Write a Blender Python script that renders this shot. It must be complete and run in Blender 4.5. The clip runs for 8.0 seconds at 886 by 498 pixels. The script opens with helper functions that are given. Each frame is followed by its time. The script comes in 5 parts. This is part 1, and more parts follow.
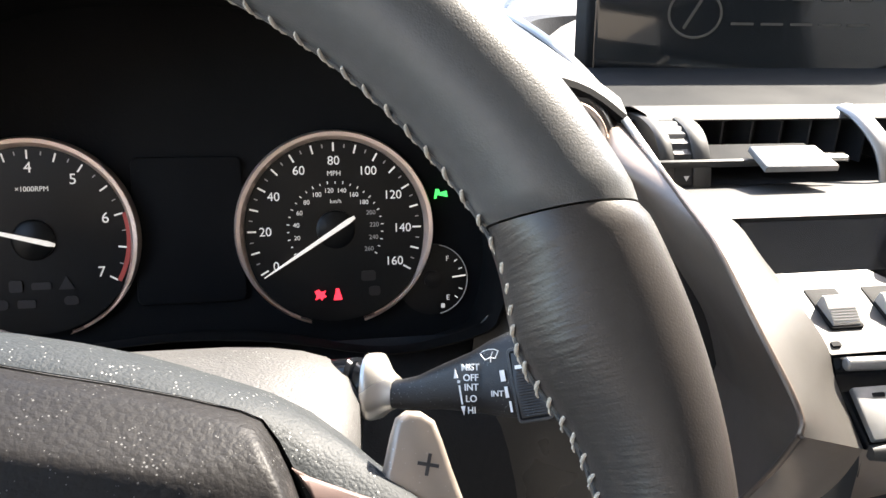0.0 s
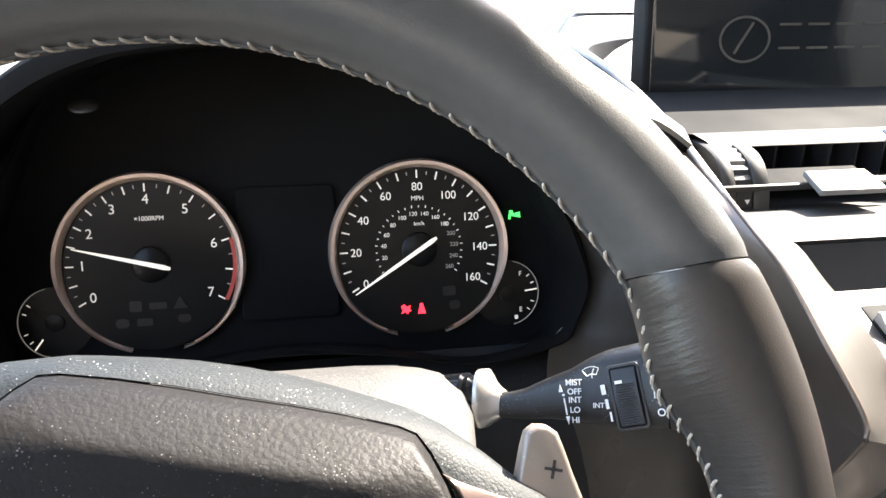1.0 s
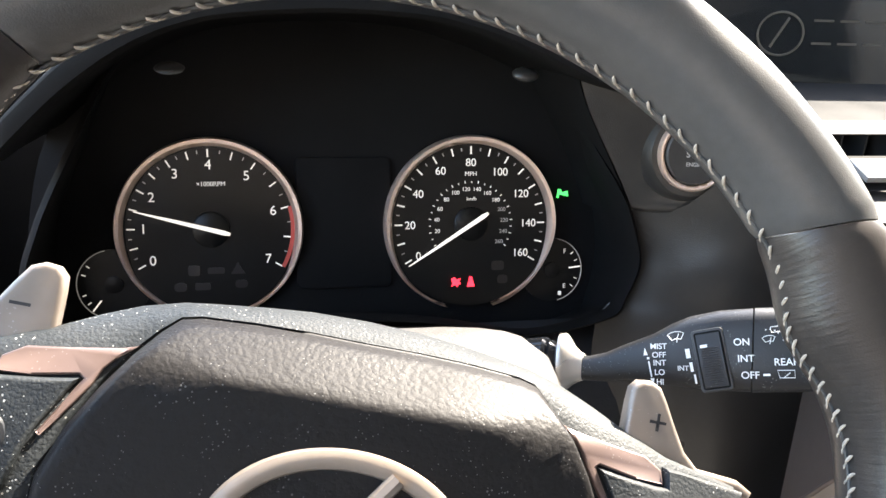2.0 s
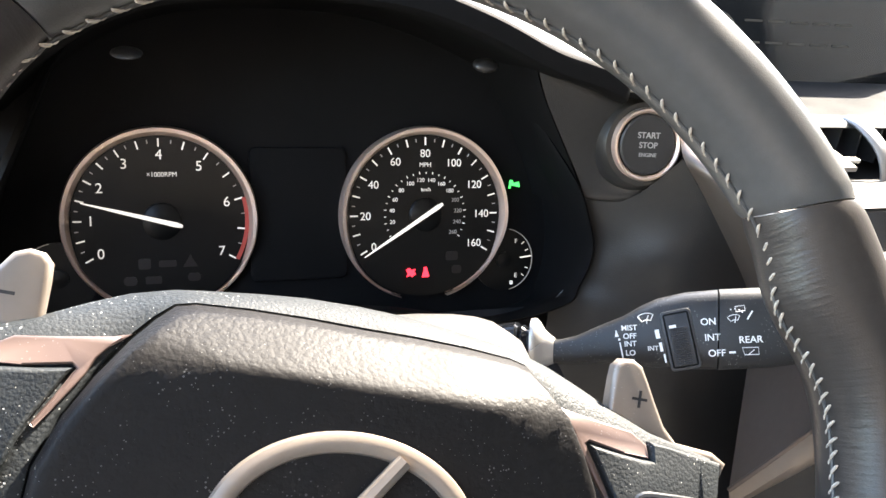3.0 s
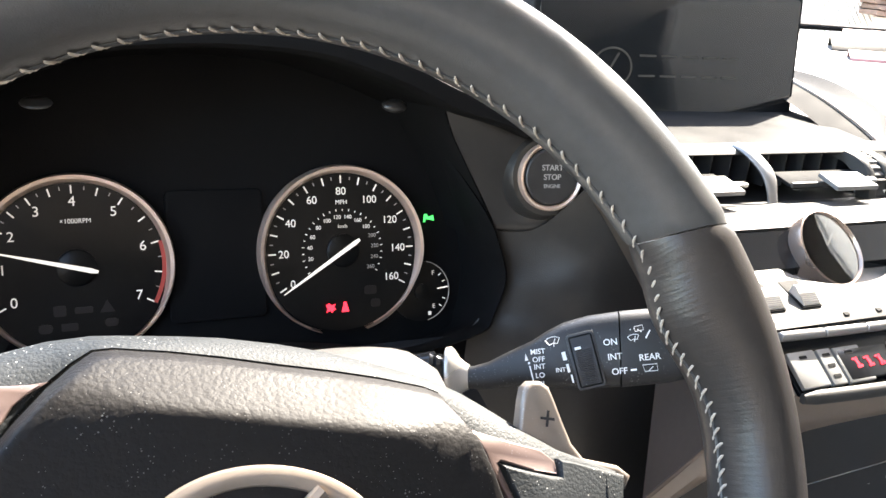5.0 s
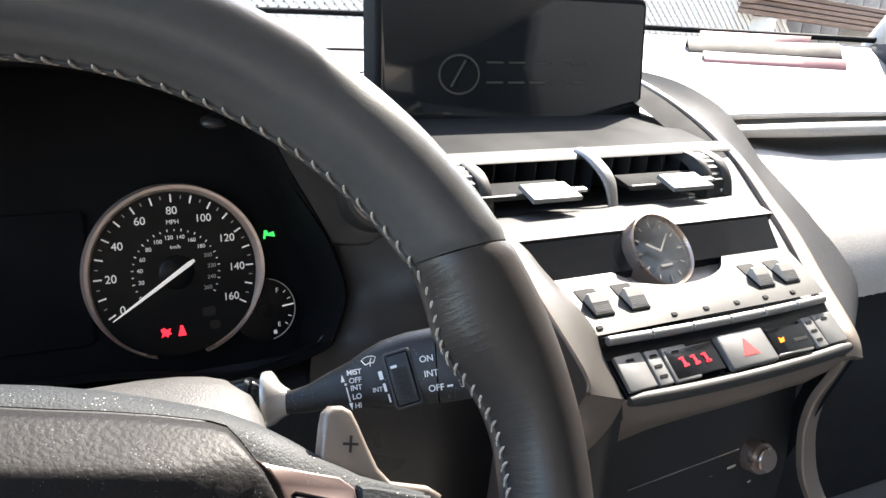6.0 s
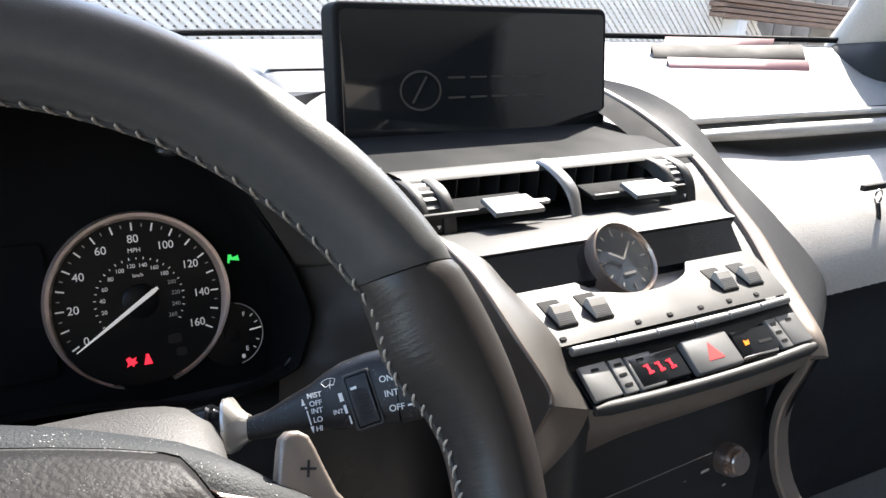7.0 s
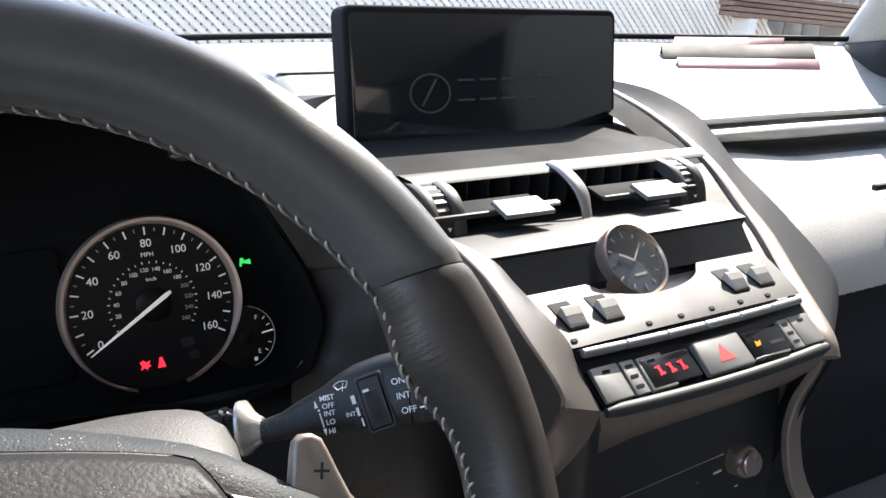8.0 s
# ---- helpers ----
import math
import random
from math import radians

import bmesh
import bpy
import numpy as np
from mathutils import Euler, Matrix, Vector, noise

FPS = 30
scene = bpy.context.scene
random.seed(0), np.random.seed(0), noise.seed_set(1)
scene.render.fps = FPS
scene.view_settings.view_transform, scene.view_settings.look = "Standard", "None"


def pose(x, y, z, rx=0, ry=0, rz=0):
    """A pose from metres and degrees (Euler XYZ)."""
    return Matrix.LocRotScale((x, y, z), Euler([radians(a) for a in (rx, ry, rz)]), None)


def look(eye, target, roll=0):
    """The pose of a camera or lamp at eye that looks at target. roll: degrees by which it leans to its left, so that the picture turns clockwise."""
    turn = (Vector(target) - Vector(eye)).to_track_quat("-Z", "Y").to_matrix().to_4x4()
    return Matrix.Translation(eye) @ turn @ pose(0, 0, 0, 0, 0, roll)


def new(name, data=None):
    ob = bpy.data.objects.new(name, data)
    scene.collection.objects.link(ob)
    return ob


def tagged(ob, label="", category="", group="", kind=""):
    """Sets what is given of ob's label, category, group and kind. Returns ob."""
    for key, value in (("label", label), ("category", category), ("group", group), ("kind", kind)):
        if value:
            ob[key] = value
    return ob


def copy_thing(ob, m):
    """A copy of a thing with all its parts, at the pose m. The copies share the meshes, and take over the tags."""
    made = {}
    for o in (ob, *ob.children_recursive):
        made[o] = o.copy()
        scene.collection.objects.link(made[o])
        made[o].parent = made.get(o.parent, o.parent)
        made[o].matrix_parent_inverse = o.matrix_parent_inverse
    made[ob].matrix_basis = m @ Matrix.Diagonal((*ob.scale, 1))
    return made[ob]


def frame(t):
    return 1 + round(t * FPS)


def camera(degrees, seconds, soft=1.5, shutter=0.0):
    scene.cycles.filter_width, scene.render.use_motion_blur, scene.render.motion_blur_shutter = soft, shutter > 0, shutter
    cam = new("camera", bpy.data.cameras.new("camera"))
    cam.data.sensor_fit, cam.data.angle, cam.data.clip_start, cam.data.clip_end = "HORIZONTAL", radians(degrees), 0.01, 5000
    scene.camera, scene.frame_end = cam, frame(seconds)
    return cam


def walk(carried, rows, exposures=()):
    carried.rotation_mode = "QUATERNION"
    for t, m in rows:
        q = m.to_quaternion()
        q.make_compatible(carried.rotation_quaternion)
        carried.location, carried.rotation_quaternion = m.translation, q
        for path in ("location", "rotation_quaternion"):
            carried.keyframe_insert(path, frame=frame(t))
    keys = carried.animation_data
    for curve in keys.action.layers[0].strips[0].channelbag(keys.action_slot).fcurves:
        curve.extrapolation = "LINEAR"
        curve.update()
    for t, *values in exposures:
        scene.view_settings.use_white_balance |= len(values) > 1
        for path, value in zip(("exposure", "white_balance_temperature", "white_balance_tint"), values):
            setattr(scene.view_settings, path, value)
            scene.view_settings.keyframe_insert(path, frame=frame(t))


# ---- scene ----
cam = camera(56.5, 8.0)
PATH = [
    (0.0, (0.0142, 0.0221, 1.1420), (0.1081, 0.4765, 0.9556), 2.08),
    (0.2, (0.0126, 0.0191, 1.1490), (0.1049, 0.4745, 0.9643), 1.33),
    (0.5, (0.0067, 0.0204, 1.1570), (0.1033, 0.4728, 0.9672), 1.20),
    (0.8, (-0.0073, 0.0131, 1.1660), (0.0825, 0.4661, 0.9743), 0.46),
    (1.0, (-0.0299, -0.0058, 1.1738), (0.0528, 0.4486, 0.9823), 0.76),
    (1.2, (-0.0433, -0.0072, 1.1695), (0.0401, 0.4474, 0.9786), 1.87),
    (1.5, (-0.0617, -0.0136, 1.1699), (0.0289, 0.4392, 0.9780), 2.56),
    (2.8, (-0.1183, -0.0096, 1.1568), (0.0273, 0.4277, 0.9629), 5.48),
    (3.0, (-0.1205, -0.0094, 1.1592), (0.0362, 0.4252, 0.9681), 5.58),
    (3.5, (-0.1254, -0.0158, 1.1644), (0.0301, 0.4241, 0.9848), 4.39),
    (4.0, (-0.1274, -0.0198, 1.1659), (0.0341, 0.4218, 0.9960), 4.12),
    (4.2, (-0.1295, -0.0222, 1.1665), (0.0331, 0.4192, 0.9970), 3.96),
    (5.3, (-0.1072, -0.0275, 1.1674), (0.1093, 0.3900, 0.9975), 5.23),
    (5.5, (-0.0957, -0.0300, 1.1705), (0.1306, 0.3824, 1.0008), 4.91),
    (6.0, (-0.0714, -0.0367, 1.1748), (0.1749, 0.3665, 1.0110), 4.89),
    (6.5, (-0.0596, -0.0425, 1.1782), (0.1934, 0.3589, 1.0206), 3.46),
    (7.0, (-0.0586, -0.0438, 1.1785), (0.1958, 0.3573, 1.0223), 2.83),
    (7.5, (-0.0596, -0.0446, 1.1789), (0.1907, 0.3591, 1.0228), 2.41),
    (8.0, (-0.0599, -0.0449, 1.1799), (0.1894, 0.3595, 1.0241), 2.28),
]
EXPOSURES = [(0.0, 3.34, 7250, 10), (1.0, 3.62, 7300, 10), (1.7, 3.78, 7350, 10), (4.2, 3.85, 7450, 10), (5.4, 3.50, 7250, 10), (6.5, 2.54, 6850, 10), (8.0, 2.44, 6800, 10)]
walk(cam, [(t, look(eye, target, roll)) for t, eye, target, roll in PATH], EXPOSURES)

# ---- daylight ----
SUN_EL, SUN_AZ = radians(42), radians(55)      # azimuth from +y towards +x
world = bpy.data.worlds.new("sky")
scene.world = world
world.use_nodes = True
wn = world.node_tree.nodes
sky = wn.new("ShaderNodeTexSky")
sky.sky_type, sky.sun_disc = "NISHITA", False
sky.sun_elevation, sky.sun_rotation = SUN_EL, SUN_AZ
wn["Background"].inputs["Strength"].default_value = 0.15
world.node_tree.links.new(sky.outputs[0], wn["Background"].inputs["Color"])
sun = new("sun", bpy.data.lights.new("sun", "SUN"))
sun.data.energy, sun.data.angle, sun.data.color = 3.0, radians(0.6), (1.0, 0.965, 0.92)
TO_SUN = Vector((math.sin(SUN_AZ) * math.cos(SUN_EL), math.cos(SUN_AZ) * math.cos(SUN_EL), math.sin(SUN_EL)))
sun.matrix_world = look(TO_SUN * 20, (0, 0, 0))


# ---- materials ----
def material(name, color, rough=0.5, metal=0.0, grain=0.0, grain_size=400.0, vary=0.12, spots=0.0, spot_scale=900.0,
             coat=0.0, emit=None, emit_strength=0.0, sheen=0.0, cells=0.0, cell_scale=500.0, rough_vary=0.08, random_tone=0.0, spec=0.5):
    """A procedural surface: large and small tone changes, grain or leather cells as relief, dust specks."""
    m = bpy.data.materials.new(name)
    m.use_nodes = True
    nt = m.node_tree
    nodes, links = nt.nodes, nt.links
    bsdf = nodes["Principled BSDF"]
    bsdf.inputs["Metallic"].default_value = metal
    bsdf.inputs["Specular IOR Level"].default_value = spec
    bsdf.inputs["Coat Weight"].default_value = coat
    bsdf.inputs["Coat Roughness"].default_value = 0.06
    bsdf.inputs["Sheen Weight"].default_value = sheen
    tc = nodes.new("ShaderNodeTexCoord")
    big = nodes.new("ShaderNodeTexNoise")
    big.inputs["Scale"].default_value, big.inputs["Detail"].default_value = 14.0, 3.0
    small = nodes.new("ShaderNodeTexNoise")
    small.inputs["Scale"].default_value, small.inputs["Detail"].default_value = 260.0, 4.0
    for n in (big, small):
        links.new(tc.outputs["Object"], n.inputs["Vector"])
    mix = nodes.new("ShaderNodeMath")
    mix.operation = "ADD"
    links.new(big.outputs["Fac"], mix.inputs[0])
    links.new(small.outputs["Fac"], mix.inputs[1])
    ramp = nodes.new("ShaderNodeMapRange")
    ramp.inputs["From Min"].default_value, ramp.inputs["From Max"].default_value = 0.6, 1.4
    ramp.inputs["To Min"].default_value, ramp.inputs["To Max"].default_value = 1 - vary, 1 + vary
    links.new(mix.outputs[0], ramp.inputs["Value"])
    tone = nodes.new("ShaderNodeVectorMath")
    tone.operation = "SCALE"
    tone.inputs[0].default_value = color
    last = ramp.outputs["Result"]
    if random_tone:
        info = nodes.new("ShaderNodeObjectInfo")
        rr = nodes.new("ShaderNodeMapRange")
        rr.inputs["To Min"].default_value, rr.inputs["To Max"].default_value = 1 - random_tone, 1 + random_tone
        links.new(info.outputs["Random"], rr.inputs["Value"])
        mul = nodes.new("ShaderNodeMath")
        mul.operation = "MULTIPLY"
        links.new(last, mul.inputs[0])
        links.new(rr.outputs["Result"], mul.inputs[1])
        last = mul.outputs[0]
    links.new(last, tone.inputs["Scale"])
    base = tone.outputs[0]
    if spots:
        vor = nodes.new("ShaderNodeTexVoronoi")
        vor.inputs["Scale"].default_value = spot_scale
        links.new(tc.outputs["Object"], vor.inputs["Vector"])
        lump = nodes.new("ShaderNodeTexNoise")
        lump.inputs["Scale"].default_value = spot_scale * 0.13
        links.new(tc.outputs["Object"], lump.inputs["Vector"])
        cut = nodes.new("ShaderNodeMapRange")
        cut.inputs["From Min"].default_value, cut.inputs["From Max"].default_value = 0.34, 0.85
        cut.inputs["To Min"].default_value, cut.inputs["To Max"].default_value = 0.0, 0.30
        links.new(lump.outputs["Fac"], cut.inputs["Value"])
        less = nodes.new("ShaderNodeMath")
        less.operation = "LESS_THAN"
        links.new(vor.outputs["Distance"], less.inputs[0])
        links.new(cut.outputs["Result"], less.inputs[1])
        amount = nodes.new("ShaderNodeMath")
        amount.operation = "MULTIPLY"
        amount.inputs[1].default_value = spots
        links.new(less.outputs[0], amount.inputs[0])
        dust = nodes.new("ShaderNodeMix")
        dust.data_type = "RGBA"
        dust.inputs[7].default_value = (0.62, 0.62, 0.6, 1)
        links.new(amount.outputs[0], dust.inputs[0])
        links.new(base, dust.inputs[6])
        base = dust.outputs[2]
    links.new(base, bsdf.inputs["Base Color"])
    rv = nodes.new("ShaderNodeMapRange")
    rv.inputs["From Min"].default_value, rv.inputs["From Max"].default_value = 0.3, 0.7
    rv.inputs["To Min"].default_value, rv.inputs["To Max"].default_value = max(0.02, rough - rough_vary), min(1, rough + rough_vary)
    links.new(big.outputs["Fac"], rv.inputs["Value"])
    links.new(rv.outputs["Result"], bsdf.inputs["Roughness"])
    normal = None
    if cells:
        vc = nodes.new("ShaderNodeTexVoronoi")
        vc.inputs["Scale"].default_value = cell_scale
        wob = nodes.new("ShaderNodeTexNoise")
        wob.inputs["Scale"].default_value = cell_scale * 0.6
        links.new(tc.outputs["Object"], wob.inputs["Vector"])
        add = nodes.new("ShaderNodeVectorMath")
        add.operation = "MULTIPLY_ADD"
        add.inputs[1].default_value = (0.9 / cell_scale,) * 3
        links.new(wob.outputs["Color"], add.inputs[0])
        links.new(tc.outputs["Object"], add.inputs[2])
        links.new(add.outputs[0], vc.inputs["Vector"])
        bc = nodes.new("ShaderNodeBump")
        bc.inputs["Strength"].default_value, bc.inputs["Distance"].default_value = cells, 0.0006
        bc.invert = True
        links.new(vc.outputs["Distance"], bc.inputs["Height"])
        normal = bc.outputs[0]
    if grain:
        gn = nodes.new("ShaderNodeTexNoise")
        gn.inputs["Scale"].default_value, gn.inputs["Detail"].default_value = grain_size, 3.0
        links.new(tc.outputs["Object"], gn.inputs["Vector"])
        bg = nodes.new("ShaderNodeBump")
        bg.inputs["Strength"].default_value, bg.inputs["Distance"].default_value = grain, 0.0004
        links.new(gn.outputs["Fac"], bg.inputs["Height"])
        if normal:
            links.new(normal, bg.inputs["Normal"])
        normal = bg.outputs[0]
    if normal:
        links.new(normal, bsdf.inputs["Normal"])
    if emit:
        bsdf.inputs["Emission Color"].default_value = (*emit, 1)
        bsdf.inputs["Emission Strength"].default_value = emit_strength
    return m


def glass(name, tint=(1, 1, 1), gloss=0.06, rough=0.02):
    """A thin clear pane: mostly see-through, with a mirror share that grows at grazing angles."""
    m = bpy.data.materials.new(name)
    m.use_nodes = True
    nt = m.node_tree
    nt.nodes.remove(nt.nodes["Principled BSDF"])
    out = nt.nodes["Material Output"]
    clear = nt.nodes.new("ShaderNodeBsdfTransparent")
    clear.inputs["Color"].default_value = (*tint, 1)
    shine = nt.nodes.new("ShaderNodeBsdfGlossy")
    shine.inputs["Roughness"].default_value = rough
    fres = nt.nodes.new("ShaderNodeFresnel")
    fres.inputs["IOR"].default_value = 1.0 + gloss * 8
    mix = nt.nodes.new("ShaderNodeMixShader")
    nt.links.new(fres.outputs[0], mix.inputs[0])
    nt.links.new(clear.outputs[0], mix.inputs[1])
    nt.links.new(shine.outputs[0], mix.inputs[2])
    nt.links.new(mix.outputs[0], out.inputs["Surface"])
    return m


LEATHER = material("smooth_leather", (0.063, 0.0625, 0.0625), 0.36, grain=0.12, grain_size=2200, cells=0.08, cell_scale=1700)
LEATHER_GRIP = material("creased_leather", (0.037, 0.032, 0.0295), 0.36, spec=0.36, grain=0.12, grain_size=1600, cells=0.04, cell_scale=1500)
THREAD = material("cream_thread", (0.42, 0.365, 0.31), 0.8, grain=0.5, grain_size=2500)
PAD = material("airbag_leatherette", (0.0105, 0.0096, 0.0095), 0.52, spec=0.17, cells=0.26, cell_scale=430, grain=0.3, grain_size=1100, spots=0.16, spot_scale=620)
HUB = material("hub_soft_plastic", (0.020, 0.0235, 0.026), 0.60, spec=0.25, cells=0.30, cell_scale=700, grain=0.35, grain_size=1600, spots=0.7, spot_scale=560)
SATIN = material("champagne_satin_metal", (0.28, 0.23, 0.19), 0.42, metal=0.45, grain=0.05, grain_size=3000, vary=0.05)
BRIGHT = material("bright_satin_silver", (0.62, 0.59, 0.55), 0.27, metal=0.65, grain=0.05, grain_size=2500, vary=0.04)
TRIM = material("rose_champagne_trim", (0.15, 0.105, 0.095), 0.36, metal=0.3, vary=0.05, spots=0.15, spot_scale=700)
# Champagne again, darkened where wing and cheek turn from the sun.
WING_SHADED = material("champagne_wing_shaded", (0.175, 0.137, 0.113), 0.38, metal=0.5, grain=0.05, grain_size=3000, vary=0.06)
CHEEK_SHADED = material("champagne_cheek_shaded", (0.118, 0.110, 0.101), 0.4, metal=0.45, grain=0.05, grain_size=3000, vary=0.06)
PADDLE = material("silver_satin_paint", (0.28, 0.235, 0.20), 0.4, metal=0.45, grain=0.06, grain_size=2500, vary=0.05, spots=0.25, spot_scale=500)
CHROME = material("bright_chrome", (0.72, 0.70, 0.67), 0.16, metal=1.0, vary=0.03)
RING = material("rose_bright_ring", (0.78, 0.60, 0.51), 0.40, metal=0.7, vary=0.04)
PLASTIC = material("black_grained_plastic", (0.026, 0.026, 0.027), 0.5, grain=0.35, grain_size=1300)
STALK = material("stalk_matt_plastic", (0.0095, 0.0098, 0.0110), 0.46, grain=0.3, grain_size=1500, spots=0.26, spot_scale=800)
SHROUD = material("column_cover_plastic", (0.068, 0.067, 0.066), 0.5, cells=0.3, cell_scale=900, grain=0.4, grain_size=1400, spots=0.4, spot_scale=650)
# Dash skins: the pale base colours stand in for the sun's glare.
DASH_GLARE = material("dash_skin_glare", (0.47, 0.443, 0.405), 0.5, cells=0.25, cell_scale=700, grain=0.3, grain_size=900)
DASH_TOP_GLARE = material("dash_top_glare", (0.205, 0.203, 0.196), 0.6, cells=0.25, cell_scale=700, grain=0.3, grain_size=900)
# Unlit copy of the dash skin, for the hood's front edge.
HOOD_UNLIT = material("hood_skin_unlit", (0.013, 0.013, 0.0135), 0.8, spec=0.08, cells=0.25, cell_scale=700, grain=0.3, grain_size=900)
FOOT = material("dark_matt_screen_shadow", (0.012, 0.013, 0.014), 0.8, spec=0.12, grain=0.3, grain_size=1100)
# Greys of the unseen floor and walls, kept pale to bounce light.
CARPET = material("bounce_grey_floor", (0.20, 0.197, 0.192), 0.95, grain=0.8, grain_size=500, vary=0.2)
TRIM_GREY = material("bounce_grey_trim", (0.25, 0.245, 0.24), 0.8, grain=0.4, grain_size=500)
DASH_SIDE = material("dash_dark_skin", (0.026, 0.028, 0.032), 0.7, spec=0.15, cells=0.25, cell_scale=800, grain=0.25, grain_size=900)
POD = material("grey_satin_skin", (0.026, 0.0245, 0.0235), 0.34, cells=0.12, cell_scale=1400, grain=0.2, grain_size=1400)
AUDIO = material("dark_grey_panel", (0.024, 0.024, 0.024), 0.45, grain=0.1, grain_size=1500)
CLOCK_RIM = material("brown_rose_rim", (0.42, 0.33, 0.28), 0.3, metal=0.8, vary=0.04)
# Blue in the face colour stands in for a bluish reflection.
CLOCK_FACE = material("black_face_blue_sheen", (0.045, 0.060, 0.085), 0.25, vary=0.1)
MATT = material("matt_black", (0.0045, 0.0046, 0.0052), 0.78, spec=0.16, grain=0.2, grain_size=900)
DIAL = material("dial_face", (0.0050, 0.0049, 0.0049), 0.38, spec=0.22, grain=0.05, grain_size=2000, vary=0.05)
# Warmer copy of the dial face; the warmth stands in for reflections.
DIAL_WARM = material("dial_face_warm_sheen", (0.010, 0.0090, 0.0086), 0.34, metal=0.25, spec=0.25, grain=0.05, grain_size=2000, vary=0.05)
GLOSS = material("gloss_black", (0.007, 0.008, 0.010), 0.16, vary=0.05, coat=0.1, spec=0.3)
SILVER = material("silver_panel_paint", (0.054, 0.0535, 0.052), 0.56, metal=0.35, spec=0.4, grain=0.1, grain_size=2500, vary=0.05)
SILVER_LIGHT = material("light_silver_paint", (0.26, 0.255, 0.25), 0.4, metal=0.35, grain=0.1, grain_size=2500, vary=0.05)
GLOSS_SOFT = material("dark_satin_plastic", (0.022, 0.024, 0.028), 0.34, grain=0.15, grain_size=1200)
LEVER = material("bright_lever_satin", (0.46, 0.44, 0.41), 0.38, metal=0.35, grain=0.1, grain_size=2500, vary=0.05)
SILVER_KEY = material("silver_button_paint", (0.18, 0.18, 0.178), 0.45, metal=0.3, grain=0.1, grain_size=2500, vary=0.05, random_tone=0.08)
MARK = material("white_print", (0.75, 0.75, 0.74), 0.6)
MARK_GREY = material("pale_grey_print", (0.42, 0.41, 0.40), 0.6)
MARK_LIT = material("backlit_print", (0.75, 0.74, 0.72), 0.6, emit=(1, 0.97, 0.93), emit_strength=0.035)
MARK_DIM = material("grey_print", (0.32, 0.31, 0.30), 0.6, emit=(1, 0.97, 0.93), emit_strength=0.009)
DARK_MARK = material("dark_print", (0.02, 0.02, 0.022), 0.5)
NEEDLE = material("needle_white", (0.8, 0.78, 0.76), 0.4, emit=(1, 0.96, 0.92), emit_strength=0.062)
RED_BAND = material("redline_band", (0.32, 0.045, 0.04), 0.5, emit=(0.8, 0.15, 0.12), emit_strength=0.011)
HOUSE = material("beige_plaster", (0.28, 0.235, 0.19), 0.8, grain=0.4, grain_size=30, vary=0.2)
LAMP_RED = material("lamp_red", (0.4, 0.01, 0.02), 0.4, emit=(1.0, 0.03, 0.06), emit_strength=0.286)
LAMP_AMBER = material("lamp_amber", (0.4, 0.15, 0.01), 0.4, emit=(1.0, 0.30, 0.02), emit_strength=0.242)
LAMP_GREEN = material("lamp_green", (0.02, 0.4, 0.08), 0.4, emit=(0.04, 0.8, 0.15), emit_strength=0.176)
SCREEN = material("screen_glass", (0.012, 0.014, 0.016), 0.10, vary=0.04, coat=0.4)
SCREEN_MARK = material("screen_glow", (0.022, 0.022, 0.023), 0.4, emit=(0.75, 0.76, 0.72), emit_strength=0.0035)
SCREEN_DIM = material("screen_glow_dim", (0.03, 0.03, 0.03), 0.4, emit=(0.7, 0.7, 0.7), emit_strength=0.0015)
HEADLINER = material("headliner_cloth", (0.42, 0.40, 0.37), 0.9, grain=0.5, grain_size=700)
WHITE_PAINT = material("white_weathered_paint", (0.76, 0.72, 0.66), 0.6, grain=0.4, grain_size=60, vary=0.1, random_tone=0.06)
WOOD = material("brown_weathered_wood", (0.20, 0.13, 0.095), 0.7, grain=0.5, grain_size=60, vary=0.25, random_tone=0.18)
LATTICE_BACKING = material("dark_backing", (0.20, 0.18, 0.16), 0.9, grain=0.5, grain_size=20, vary=0.4)
CONCRETE = material("pale_concrete", (0.52, 0.50, 0.47), 0.85, grain=0.5, grain_size=40, vary=0.15)
DULL_RED = material("dull_red", (0.36, 0.16, 0.15), 0.6, vary=0.1)
SPEAKER_AND_SLOT = material("speaker_mesh_and_slot_shade", (0.15, 0.145, 0.14), 0.7, spec=0.2, grain=0.8, grain_size=900)
GRILLE = material("grey_grille", (0.035, 0.032, 0.030), 0.7, spec=0.1, grain=0.6, grain_size=1200)
LAMP_OFF = material("unlit_amber_lamp", (0.016, 0.012, 0.010), 0.5)


